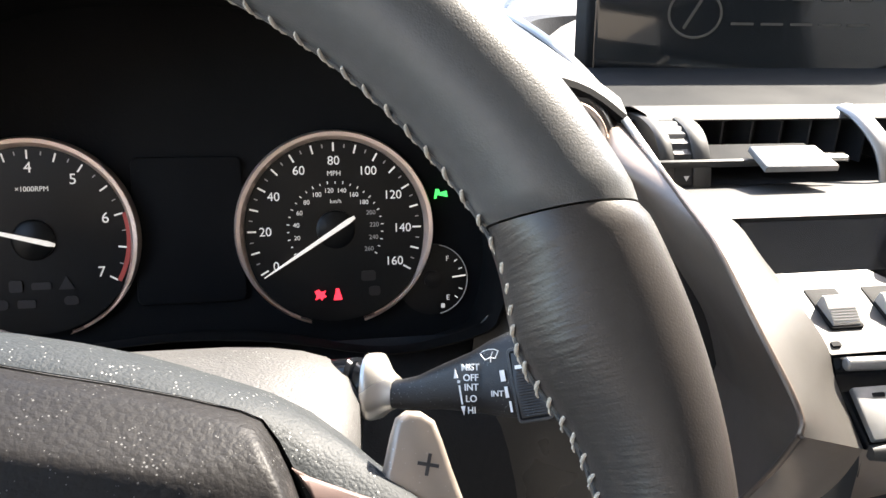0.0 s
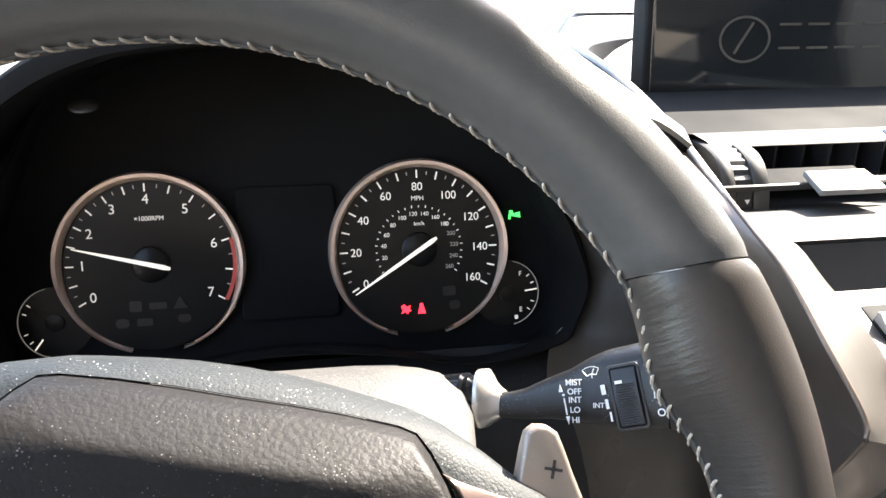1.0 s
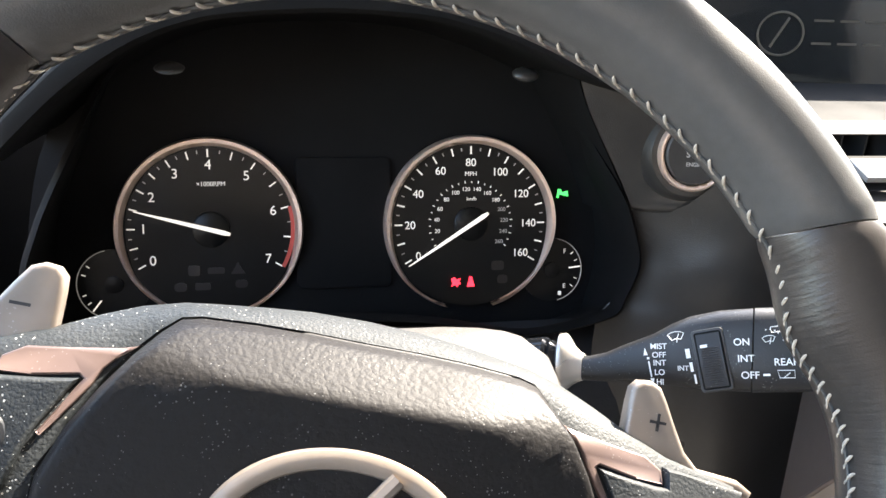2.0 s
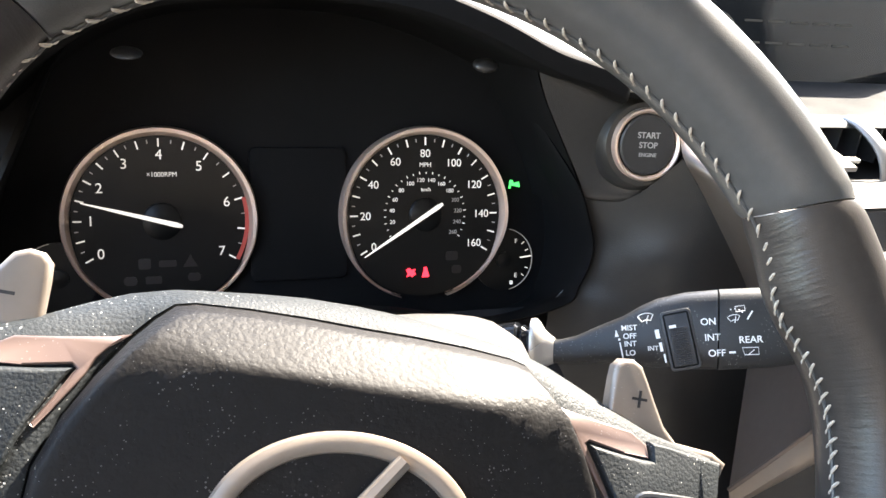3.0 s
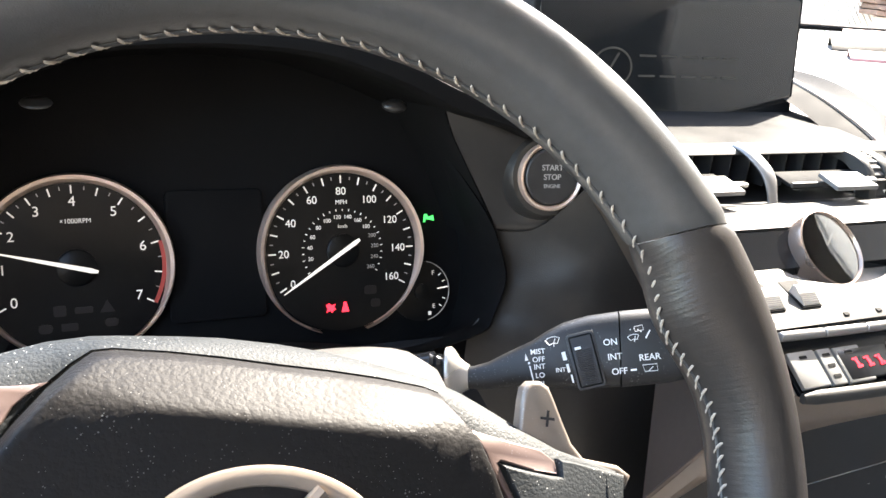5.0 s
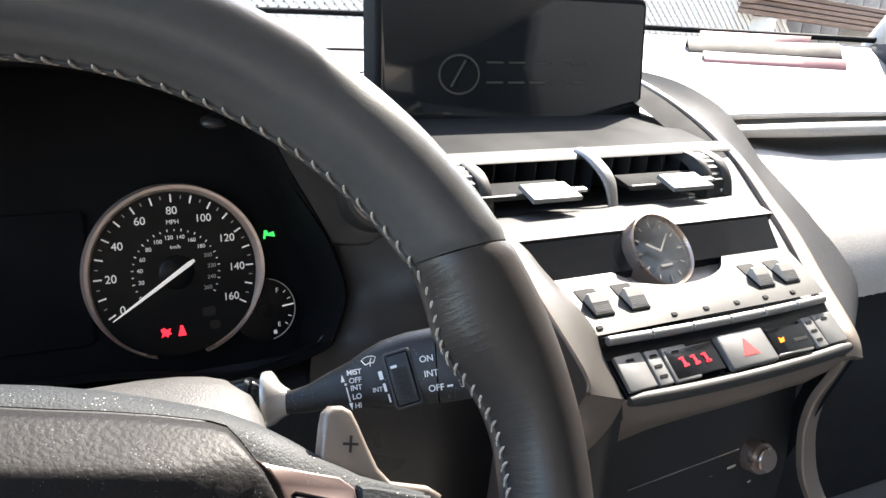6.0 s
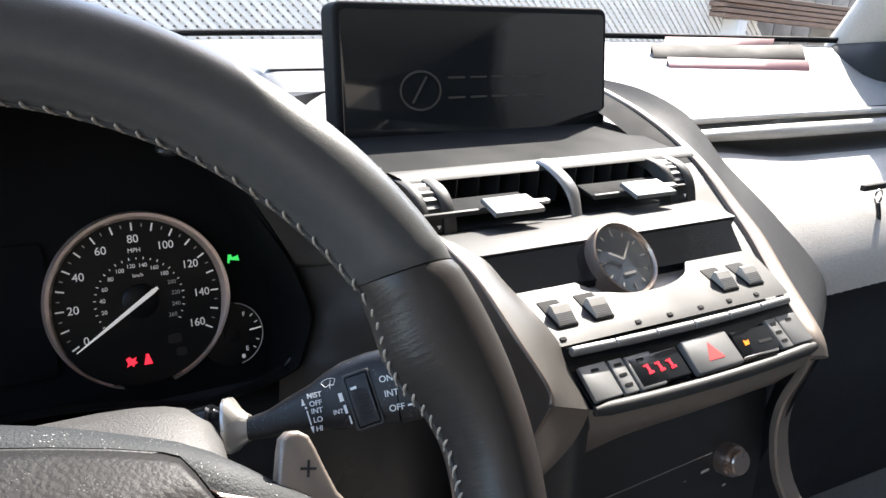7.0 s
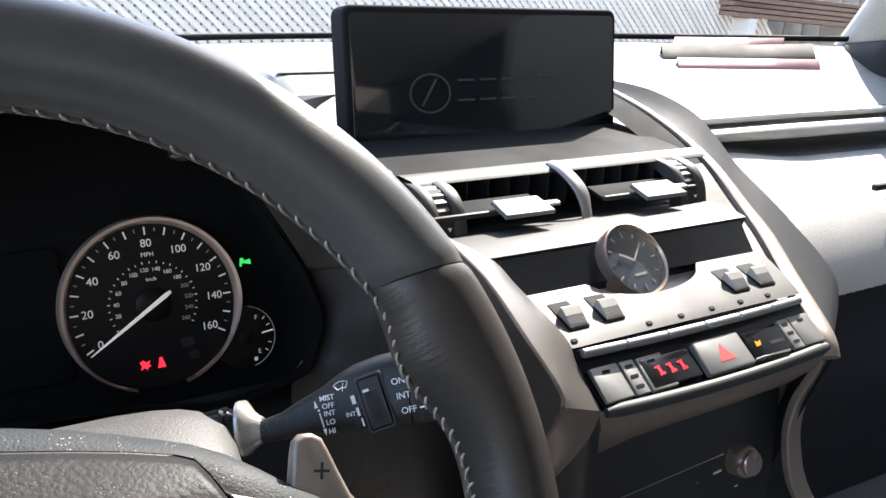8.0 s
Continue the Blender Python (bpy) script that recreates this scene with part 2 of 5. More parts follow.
def add_creases(m):
    """Fine creases that run across a turned grip and fade away from its inner seam."""
    nt = m.node_tree
    nodes, links = nt.nodes, nt.links
    bsdf = nodes["Principled BSDF"]
    tc = nodes.new("ShaderNodeTexCoord")
    sep = nodes.new("ShaderNodeSeparateXYZ")
    links.new(tc.outputs["Object"], sep.inputs[0])

    def math_node(op, a, b=None, value=None):
        n = nodes.new("ShaderNodeMath")
        n.operation = op
        links.new(a, n.inputs[0])
        if b is not None:
            links.new(b, n.inputs[1])
        elif value is not None:
            n.inputs[1].default_value = value
        return n.outputs[0]

    turn = math_node("ARCTAN2", sep.outputs["Y"], sep.outputs["X"])
    flat = nodes.new("ShaderNodeCombineXYZ")
    links.new(sep.outputs["X"], flat.inputs[0])
    links.new(sep.outputs["Y"], flat.inputs[1])
    length = nodes.new("ShaderNodeVectorMath")
    length.operation = "LENGTH"
    links.new(flat.outputs[0], length.inputs[0])
    across = nodes.new("ShaderNodeCombineXYZ")
    links.new(math_node("MULTIPLY", turn, value=95.0), across.inputs[0])
    links.new(math_node("MULTIPLY", length.outputs["Value"], value=90.0), across.inputs[1])
    links.new(math_node("MULTIPLY", sep.outputs["Z"], value=70.0), across.inputs[2])
    fold = nodes.new("ShaderNodeTexNoise")
    fold.inputs["Scale"].default_value, fold.inputs["Detail"].default_value = 1.0, 3.0
    links.new(across.outputs[0], fold.inputs["Vector"])
    near = nodes.new("ShaderNodeMapRange")
    near.inputs["From Min"].default_value, near.inputs["From Max"].default_value = 0.172, 0.148
    links.new(length.outputs["Value"], near.inputs["Value"])
    bump = nodes.new("ShaderNodeBump")
    bump.inputs["Distance"].default_value, bump.inputs["Strength"].default_value = 0.0010, 0.22
    links.new(math_node("MULTIPLY", fold.outputs["Fac"], near.outputs["Result"]), bump.inputs["Height"])
    links.new(bsdf.inputs["Normal"].links[0].from_socket, bump.inputs["Normal"])
    links.new(bump.outputs[0], bsdf.inputs["Normal"])


add_creases(LEATHER_GRIP)
GLASS = glass("clear_glass", gloss=0.014)
LENS = glass("cluster_lens", gloss=0.03)


# ---- mesh helpers ----
def finish(name, bm, mat, angle=38):
    bmesh.ops.recalc_face_normals(bm, faces=bm.faces)
    me = bpy.data.meshes.new(name)
    bm.to_mesh(me)
    bm.free()
    me.polygons.foreach_set("use_smooth", [True] * len(me.polygons))
    me.set_sharp_from_angle(angle=radians(angle))
    me.materials.append(mat)
    return me


def part(name, bm, mat, parent, label="", m=None, angle=38):
    ob = new(name, finish(name, bm, mat, angle))
    ob.parent = parent
    if m is not None:
        ob.matrix_basis = m
    return tagged(ob, label)


def again(name, me, parent, m, label=""):
    """One more piece on the same mesh."""
    ob = new(name, me)
    ob.parent = parent
    ob.matrix_basis = m
    return tagged(ob, label)


def thing(name, label, category, m=None, group="", kind=""):
    ob = new(name)
    ob.empty_display_size = 0.02
    if m is not None:
        ob.matrix_basis = m
    return tagged(ob, label, category, group, kind)


def alone(name, bm, mat, label, category, m=None, group="", kind="", angle=38):
    ob = new(name, finish(name, bm, mat, angle))
    if m is not None:
        ob.matrix_basis = m
    return tagged(ob, label, category, group, kind)


def box(sx, sy, sz, bevel=0.0, m=None, bm=None, segments=2):
    """A bevelled block about its middle."""
    own = bmesh.new()
    bmesh.ops.create_cube(own, size=1.0)
    bmesh.ops.scale(own, vec=(sx, sy, sz), verts=own.verts)
    if bevel:
        bmesh.ops.bevel(own, geom=own.edges[:], offset=bevel, segments=segments, profile=0.5, affect="EDGES")
    if m is not None:
        bmesh.ops.transform(own, matrix=m, verts=own.verts)
    if bm is None:
        return own
    me = bpy.data.meshes.new("t")
    own.to_mesh(me)
    own.free()
    bm.from_mesh(me)
    bpy.data.meshes.remove(me)
    return bm


def plate(pts, z0, z1, bevel=0.0, m=None, segments=2):
    """A flat piece with the given outline between two heights."""
    bm = bmesh.new()
    low = [bm.verts.new((x, y, z0)) for x, y in pts]
    face = bm.faces.new(low)
    top = bmesh.ops.extrude_face_region(bm, geom=[face])
    bmesh.ops.translate(bm, vec=(0, 0, z1 - z0), verts=[v for v in top["geom"] if isinstance(v, bmesh.types.BMVert)])
    bmesh.ops.recalc_face_normals(bm, faces=bm.faces)
    if bevel:
        rim = [e for e in bm.edges if all(abs(v.co.z - z1) < 1e-7 for v in e.verts)]
        bmesh.ops.bevel(bm, geom=rim, offset=bevel, segments=segments, profile=0.5, affect="EDGES")
    if m is not None:
        bmesh.ops.transform(bm, matrix=m, verts=bm.verts)
    return bm


def loft(rows, closed=True, cap=True, bm=None):
    """A skin through rows of points of equal count."""
    bm = bm or bmesh.new()
    vs = [[bm.verts.new(p) for p in row] for row in rows]
    n = len(rows[0])
    for a, b in zip(vs, vs[1:]):
        for i in range(n if closed else n - 1):
            j = (i + 1) % n
            bm.faces.new((a[i], a[j], b[j], b[i]))
    if cap and closed:
        bm.faces.new(vs[0][::-1])
        bm.faces.new(vs[-1])
    return bm


def smooth_line(pts, k=6, closed=False):
    """A rounded line through the points."""
    p = [Vector(q) for q in pts]
    n = len(p)
    out = []
    for i in range(n if closed else n - 1):
        a, b, c, d = ((p[(i + o) % n] for o in (-1, 0, 1, 2)) if closed else (p[max(0, min(n - 1, i + o))] for o in (-1, 0, 1, 2)))
        for s in range(k):
            t = s / k
            out.append(0.5 * (2 * b + (c - a) * t + (2 * a - 5 * b + 4 * c - d) * t * t + (3 * b - a - 3 * c + d) * t ** 3))
    if not closed:
        out.append(p[-1])
    return out


def tube(pts, radius, n=10, closed=False, flat=1.0, up=(0, 0, 1), bm=None):
    """A round or flattened bar along a line; radius may be a list."""
    p = [Vector(q) for q in pts]
    rows = []
    for i, q in enumerate(p):
        a = p[i - 1] if (i or closed) else p[0]
        b = p[(i + 1) % len(p)] if (i < len(p) - 1 or closed) else p[-1]
        d = (b - a).normalized()
        side = d.cross(Vector(up)).normalized()
        over = side.cross(d)
        r = radius[i] if isinstance(radius, (list, tuple)) else radius
        rows.append([q + side * (r * math.cos(2 * math.pi * j / n)) + over * (r * flat * math.sin(2 * math.pi * j / n)) for j in range(n)])
    if closed:
        rows.append(rows[0])
        bm = loft(rows, cap=False, bm=bm)
        bmesh.ops.remove_doubles(bm, verts=bm.verts, dist=1e-7)
        return bm
    return loft(rows, bm=bm)


def lathe(profile, n=48, bm=None):
    """Turned about z: (radius, height) from one end to the other."""
    bm = bm or bmesh.new()
    rows = [[(max(r, 1e-5) * math.cos(2 * math.pi * j / n), max(r, 1e-5) * math.sin(2 * math.pi * j / n), z) for j in range(n)] for r, z in profile]
    return loft(rows, bm=bm)


def arc_band(r0, r1, a0, a1, z0, z1, n=24):
    """A flat curved bar between two radii and angles in degrees."""
    bm = bmesh.new()
    rows = []
    for i in range(n + 1):
        a = radians(a0 + (a1 - a0) * i / n)
        c, s = math.cos(a), math.sin(a)
        rows.append([(r0 * c, r0 * s, z0), (r1 * c, r1 * s, z0), (r1 * c, r1 * s, z1), (r0 * c, r0 * s, z1)])
    return loft(rows, bm=bm)


def lettering(words, size, depth=0.00015, align="CENTER", bold=0.0, shear=0.0):
    """A mesh of the words in the built-in font, upright in its own xy plane."""
    cu = bpy.data.curves.new("words", "FONT")
    cu.body, cu.size, cu.extrude, cu.align_x, cu.align_y, cu.shear = words, size, depth, align, "CENTER", shear
    cu.offset = bold
    ob = bpy.data.objects.new("words", cu)
    scene.collection.objects.link(ob)
    dg = bpy.context.evaluated_depsgraph_get()
    me = bpy.data.meshes.new_from_object(ob.evaluated_get(dg))
    bpy.data.objects.remove(ob)
    bpy.data.curves.remove(cu)
    return me


def words_part(name, words, size, mat, parent, m, bold=0.0, label=""):
    me = lettering(words, size, bold=bold)
    me.materials.clear()
    me.materials.append(mat)
    ob = new(name, me)
    ob.parent = parent
    ob.matrix_basis = m
    return tagged(ob, label)


def basis(origin, x, y, z):
    m = Matrix.Identity(4)
    for i, v in enumerate((x, y, z)):
        m.col[i][:3] = Vector(v)
    m.col[3][:3] = Vector(origin)
    return m


def facing(origin, normal, up=(0, 0, 1)):
    """A pose whose z looks along the normal, y upwards."""
    z = Vector(normal).normalized()
    x = Vector(up).cross(z).normalized()
    return basis(origin, x, z.cross(x), z)


def rounded(w, h, r, n=5):
    """The outline of a rounded rectangle about the middle."""
    pts = []
    for cx, cy, a0 in ((w / 2 - r, h / 2 - r, 0), (-w / 2 + r, h / 2 - r, 90), (-w / 2 + r, -h / 2 + r, 180), (w / 2 - r, -h / 2 + r, 270)):
        for i in range(n + 1):
            a = radians(a0 + 90 * i / n)
            pts.append((cx + r * math.cos(a), cy + r * math.sin(a)))
    return pts

# ---- outside: ground, fence, boards ----
def grid_sheet(fn, nx, ny):
    bm = bmesh.new()
    vs = [[bm.verts.new(fn(i / nx, j / ny)) for i in range(nx + 1)] for j in range(ny + 1)]
    for j in range(ny):
        for i in range(nx):
            bm.faces.new((vs[j][i], vs[j][i + 1], vs[j + 1][i + 1], vs[j + 1][i]))
    return bm


alone("ground", grid_sheet(lambda u, v: (-150 + 300 * u, -150 + 300 * v, -0.32), 8, 8), CONCRETE, "pale sunlit concrete yard", "ground", kind="structure")

FENCE_Y, FENCE_X0, FENCE_X1, FENCE_Z0, FENCE_Z1 = 4.0, -0.9, 4.3, 0.55, 1.95
fence = thing("lattice_fence", "white painted diagonal lattice fence standing beyond the windscreen", "fence", pose(0, FENCE_Y, 0))
height = FENCE_Z1 - FENCE_Z0
slat_me = finish("slat", box(height * math.sqrt(2), 0.012, 0.0255, 0.002), WHITE_PAINT)
for k in range(118):
    x = FENCE_X0 - 0.6 + k * 0.0535
    for s, dy in ((1, -0.007), (-1, 0.007)):
        again("slat", slat_me, fence, pose(x, dy, (FENCE_Z0 + FENCE_Z1) / 2, 0, 45 * s, 0))
for z in (FENCE_Z0, FENCE_Z1):
    part("rail", box(7.4, 0.05, 0.09, 0.006, pose(1.9, -0.03, z)), WHITE_PAINT, fence)
for x in (-1.7, 0.55, 2.8, 5.05):
    part("post", box(0.10, 0.10, 2.5, 0.008, pose(x, 0.06, 0.95)), WHITE_PAINT, fence)
# Added backing: darkens the lattice holes in place of the shade behind.
yard = thing("shed_wall", "added dark board backing that fills the lattice holes", "wall", pose(0, 4.7, 0), kind="structure")
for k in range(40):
    part("board", box(0.24, 0.03, 2.5, 0.004, pose(-2.2 + k * 0.25, 0, 0.92)), LATTICE_BACKING, yard)
stack = thing("board_stack", "stack of brown weathered boards on pale trestles", "boards", pose(5.5, 4.1, 1.0, 0, 3, 0))
board_me = finish("plank", box(1.9, 0.5, 0.028, 0.004), WOOD)
for k in range(5):
    again("plank", board_me, stack, pose(0.05 * math.sin(k * 3), 0.0, 0.034 * k - 0.02, 0, 0, 1.2 * math.sin(k * 2.3)))
for x in (-0.75, 0.75):
    part("trestle", box(0.09, 0.5, 1.3, 0.006, pose(x, 0, -0.69)), WHITE_PAINT, stack)

alone("house_wall", box(0.3, 16, 7.4, 0.02, pose(7.5, -5.0, 3.4)), HOUSE, "beige plastered house wall beside the yard", "wall", kind="structure")

# Added wall, unseen: bounces beige sunlight forward and hides the sky from reflections.
alone("rear_bounce_wall", box(18, 0.3, 4.6, 0.02, pose(1.0, -8.0, 1.95)), HOUSE, "added beige wall behind the car that bounces sunlight into the cabin", "wall", kind="structure")

# ---- cabin shell ----
MID = 0.335


def screen_base(x):
    return 1.08 - 0.36 * ((x - MID) / 0.72) ** 2


def cowl_z(x):
    return 1.091 + 0.008 * (x - MID) / 0.72 + 0.015 * ((x - MID) / 0.72) ** 2


def wind(u, v):
    x = MID + (u - 0.5) * 2 * (0.74 - 0.14 * v)
    y = screen_base(MID + (u - 0.5) * 1.48) * (1 - v) + v * (0.545 - 0.18 * (2 * u - 1) ** 2)
    return (x, y, cowl_z(x) * (1 - v) + 1.58 * v + 0.05 * v * (1 - v) * 2)


pane = alone("windscreen", grid_sheet(wind, 20, 10), GLASS, "clear raked windscreen with a black lower band", "windscreen", kind="structure")
pane.visible_shadow = False
cowl = [(MID + (i / 24 - 0.5) * 1.48, screen_base(MID + (i / 24 - 0.5) * 1.48) + 0.004, cowl_z(MID + (i / 24 - 0.5) * 1.48) + 0.004) for i in range(25)]
alone("windscreen_seal", tube(cowl, 0.0042, 8), MATT, "black rubber seal along the foot of the windscreen", "seal", kind="structure")
for s in (-1, 1):
    foot, head = Vector(wind((s + 1) / 2, 0.0)), Vector(wind((s + 1) / 2, 1.0))
    pts = [foot + (head - foot) * t + Vector((s * 0.03, -0.03, 0.0)) for t in (-0.25, 0, 0.25, 0.5, 0.75, 1.1)]
    alone("pillar_left" if s < 0 else "pillar_right", tube(pts, [0.05, 0.045, 0.042, 0.045, 0.05, 0.05], 14, flat=1.4), HEADLINER, "grey trimmed windscreen pillar", "pillar", kind="structure")
    part_x = MID + s * 0.78
    alone("wall_left" if s < 0 else "wall_right", box(0.06, 3.3, 0.95, 0.02, pose(part_x, -0.35, 0.57)), TRIM_GREY, "grey door trim and lower side of the cabin", "wall", kind="structure")
# Added wall, unseen: keeps the side window's sky out of the screen.
alone("reflection_blocker", box(0.06, 1.55, 0.56, 0.02, pose(MID + 0.75, -0.905, 1.32, 0, 6, 0)), DASH_SIDE, "added dark wall that keeps bright sky off the screen", "wall", kind="structure")
# Unseen front edge of the roof, bowed to shade the rim's upper left.
rim_shade_edge = [(MID - 0.75 + 1.5 * i / 24, max(0.30, 0.520 - 0.55 * ((1.5 * i / 24 - 0.715) / 0.7) ** 2)) for i in range(25)]
alone("ceiling", plate([(MID - 0.75, -1.63)] + [(MID + 0.75, -1.63)] + rim_shade_edge[::-1], 1.58, 1.62, 0.004), HEADLINER, "grey cloth headliner, front edge bowed to shade the rim", "ceiling", kind="structure")
alone("wall_back_header", box(1.5, 0.06, 0.12, 0.01, pose(MID, -1.62, 1.55)), HEADLINER, "grey trim above the rear window", "wall", kind="structure")
alone("wall_back", box(1.5, 0.06, 1.1, 0.01, pose(MID, -1.65, 0.60)), TRIM_GREY, "grey rear of the cabin below the rear window", "wall", kind="structure")
alone("floor", box(1.56, 3.0, 0.04, 0.0, pose(MID, -0.3, 0.1)), CARPET, "unseen grey cabin floor that bounces light up", "floor", kind="structure")
alone("wall_front", box(1.5, 0.04, 0.95, 0.0, pose(MID, 0.95, 0.58)), MATT, "dark bulkhead under the dashboard", "wall", kind="structure")

alone("pillar_foot", box(0.12, 0.15, 0.085, 0.030, pose(1.085, 0.640, 1.078, -6, 0, -24), segments=5), DASH_SIDE, "dark moulded trim at the foot of the pillar", "trim panel", kind="structure")

# ---- dashboard ----
dash = thing("dashboard", "soft-skinned dashboard, sun glare painted pale, with dark lower face", "dashboard", pose(MID, 0.6, 0.9))
DM = dash.matrix_basis.inverted()


def dash_part(name, bm, mat, label="", angle=38):
    bmesh.ops.transform(bm, matrix=DM, verts=bm.verts)
    return part(name, bm, mat, dash, label, angle=angle)


def step(a, b, x):
    t = max(0.0, min(1.0, (x - a) / (b - a)))
    return t * t * (3 - 2 * t)


def top_skin(u, v):
    x = MID - 0.76 + 1.52 * u
    front = 0.535
    back = screen_base(x)
    y = front + (back - front) * v
    low = 1.056 + (cowl_z(x) - 0.004 - 1.056) * (1 - max(0.0, 1 - v) ** 1.6)
    high = 1.090 + (cowl_z(x) - 0.004 - 1.090) * v
    side = step(0.62, 0.40, x)
    z = low * (1 - side) + high * side
    z -= 0.022 * step(0.215, 0.19, x) * step(0.80, 0.70, y)
    well = step(-0.150, -0.130, x - MID) * step(0.266, 0.250, x - MID) * step(0.72, 0.575, y)
    return (x, y, z * (1 - well) + 1.040 * well)


dash_part("top_pad", grid_sheet(top_skin, 110, 30), DASH_TOP_GLARE, "dash top, sun glare painted in as pale grey")
# passenger face: rolled edge, slot painted in its shade, lower pad, knee face
PAD_Y = (0.556, 0.534, 0.520, 0.512, 0.511, 0.518, 0.536, 0.552, 0.554, 0.540, 0.508, 0.470, 0.430, 0.398, 0.376, 0.367)
PAD_Z = (1.0440, 1.0430, 1.0450, 1.0415, 1.0340, 1.0300, 1.0285, 1.0270, 1.0190, 1.0130, 1.0115, 1.0060, 0.9925, 0.9710, 0.9440, 0.9180)


def pad_row(x):
    """The passenger face at x: rolled edge, shadow slot that closes towards the console, lower pad."""
    shut = step(0.735, 0.585, x)
    pts = []
    for k, (y, z) in enumerate(zip(PAD_Y, PAD_Z)):
        if 4 <= k <= 11:
            t = shut * (1.0, 1.0, 1.0, 0.95, 0.9, 0.85, 0.6, 0.25)[k - 4]
            z = z + (1.041 - z) * t * (0.3 if k < 6 else 0.75)
            y = y + (0.517 - y) * t * 0.6
        pts.append((x, y - 0.04 * max(0.0, x - 0.72), z))
    return smooth_line(pts, 4)


pad_rows = [pad_row(0.575 + 0.55 * i / 22) for i in range(23)]
lip_edge = [(0.536, 1.0562), (0.531, 1.0548), (0.529, 1.0520), (0.5305, 1.0490), (0.540, 1.0475), (0.556, 1.0470)]
dash_part("top_lip", loft([[(0.596 + 0.53 * i / 22, y - 0.04 * max(0.0, 0.53 * i / 22 - 0.124), z) for y, z in lip_edge] for i in range(23)], closed=False, cap=False), DASH_GLARE, "rounded front edge of the dash top, painted pale for sun glare")
dash_part("rolled_edge", loft([r[:21] for r in pad_rows], closed=False, cap=False), DASH_GLARE, "roll under the dash top, painted pale for sun glare")
# Slot wears the speaker grey; the colour stands in for its shade.
dash_part("slot_shade", loft([r[20:41] for r in pad_rows], closed=False, cap=False), SPEAKER_AND_SLOT, "slot under the roll, its shade painted grey")
dash_part("passenger_pad", loft([r[40:] for r in pad_rows], closed=False, cap=False), DASH_GLARE, "passenger pad, painted pale for sun glare")
knee = smooth_line([(0.367, 0.918), (0.380, 0.912), (0.40, 0.90), (0.392, 0.86), (0.385, 0.80), (0.42, 0.70), (0.46, 0.58)], 3)
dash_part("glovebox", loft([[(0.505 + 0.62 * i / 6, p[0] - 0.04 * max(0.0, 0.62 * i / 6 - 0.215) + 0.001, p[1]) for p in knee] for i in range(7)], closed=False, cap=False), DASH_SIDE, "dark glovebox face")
seam_line = [(0.53 + 0.58 * i / 40, 0.369 - 0.04 * max(0.0, 0.58 * i / 40 - 0.19), 0.9165) for i in range(41)]
stitch_me = finish("stitch", tube([(-0.003, 0, 0), (0, 0, 0.0006), (0.003, 0, 0)], 0.0007, 5), THREAD)
for p in seam_line[:30]:
    again("stitch", stitch_me, dash, DM @ pose(p[0], p[1] - 0.001, p[2] + 0.001, 0, 0, 18))
# driver's lower fascia
fascia = smooth_line([(0.462, 0.905), (0.446, 0.90), (0.430, 0.885), (0.415, 0.85), (0.41, 0.78), (0.43, 0.70), (0.47, 0.60)], 3)
dash_part("driver_fascia", loft([[(-0.40 + 0.56 * i / 8, p[0], p[1]) for p in fascia] for i in range(9)], closed=False, cap=False), DASH_SIDE, "dark fascia under the instruments")
# speaker grille, and a dark strip between two dull red ones on the top
def on_top(x, y, lift):
    return (x, y, top_skin((x - MID + 0.76) / 1.52, (y - 0.535) / (screen_base(x) - 0.535))[2] + lift)


grille = [[on_top(x0 + (x1 - x0) * i / 6, y, 0.0016) for i in range(7)] for x0, x1, y in ((0.215, 0.46, 0.709), (0.215, 0.46, 0.712), (0.258, 0.46, 0.80), (0.305, 0.46, 0.90), (0.345, 0.46, 0.985), (0.346, 0.46, 0.99))]
dash_part("speaker_grille", loft(grille, closed=False, cap=False), SPEAKER_AND_SLOT, "perforated grey speaker grille")


def strip_on_top(a, b, c, d, rise):
    """A raised strip between a back edge a-b and a front edge c-d."""
    rows = []
    for i in range(11):
        t = i / 10
        p, q = Vector(a).lerp(Vector(b), t), Vector(c).lerp(Vector(d), t)
        rows.append([on_top(*p, 0.0), on_top(*p, rise), on_top(*p.lerp(q, 0.1), rise + 0.0008), on_top(*p.lerp(q, 0.9), 0.003), on_top(*q, -0.001)])
    return loft(rows, closed=False, cap=False)


dash_part("dark_strip", strip_on_top((0.805, 0.805), (1.000, 0.708), (0.781, 0.774), (0.975, 0.680), 0.012), GRILLE, "raised dark grey strip")
dash_part("red_strip", strip_on_top((0.878, 0.850), (1.000, 0.755), (0.846, 0.822), (0.985, 0.745), 0.010), DULL_RED, "raised dull red strip")
dash_part("red_strip", strip_on_top((0.778, 0.747), (0.959, 0.665), (0.760, 0.725), (0.946, 0.651), 0.008), DULL_RED, "raised dull red strip")

# ---- instrument binnacle ----
GX = -0.0405
half = [(0.0, 1.1125), (0.045, 1.109), (0.0895, 1.096), (0.120, 1.082), (0.138, 1.064), (0.152, 1.034), (0.1685, 0.996), (0.1775, 0.968),
        (0.1715, 0.944), (0.1615, 0.930), (0.11, 0.921), (0.05, 0.932), (0.0, 0.936)]
lip = [(GX + x, z) for x, z in half] + [(GX - x, z) for x, z in half[-2:0:-1]]
lip = [tuple(p) for p in smooth_line([(x, z, 0) for x, z in lip], 5, closed=True)]


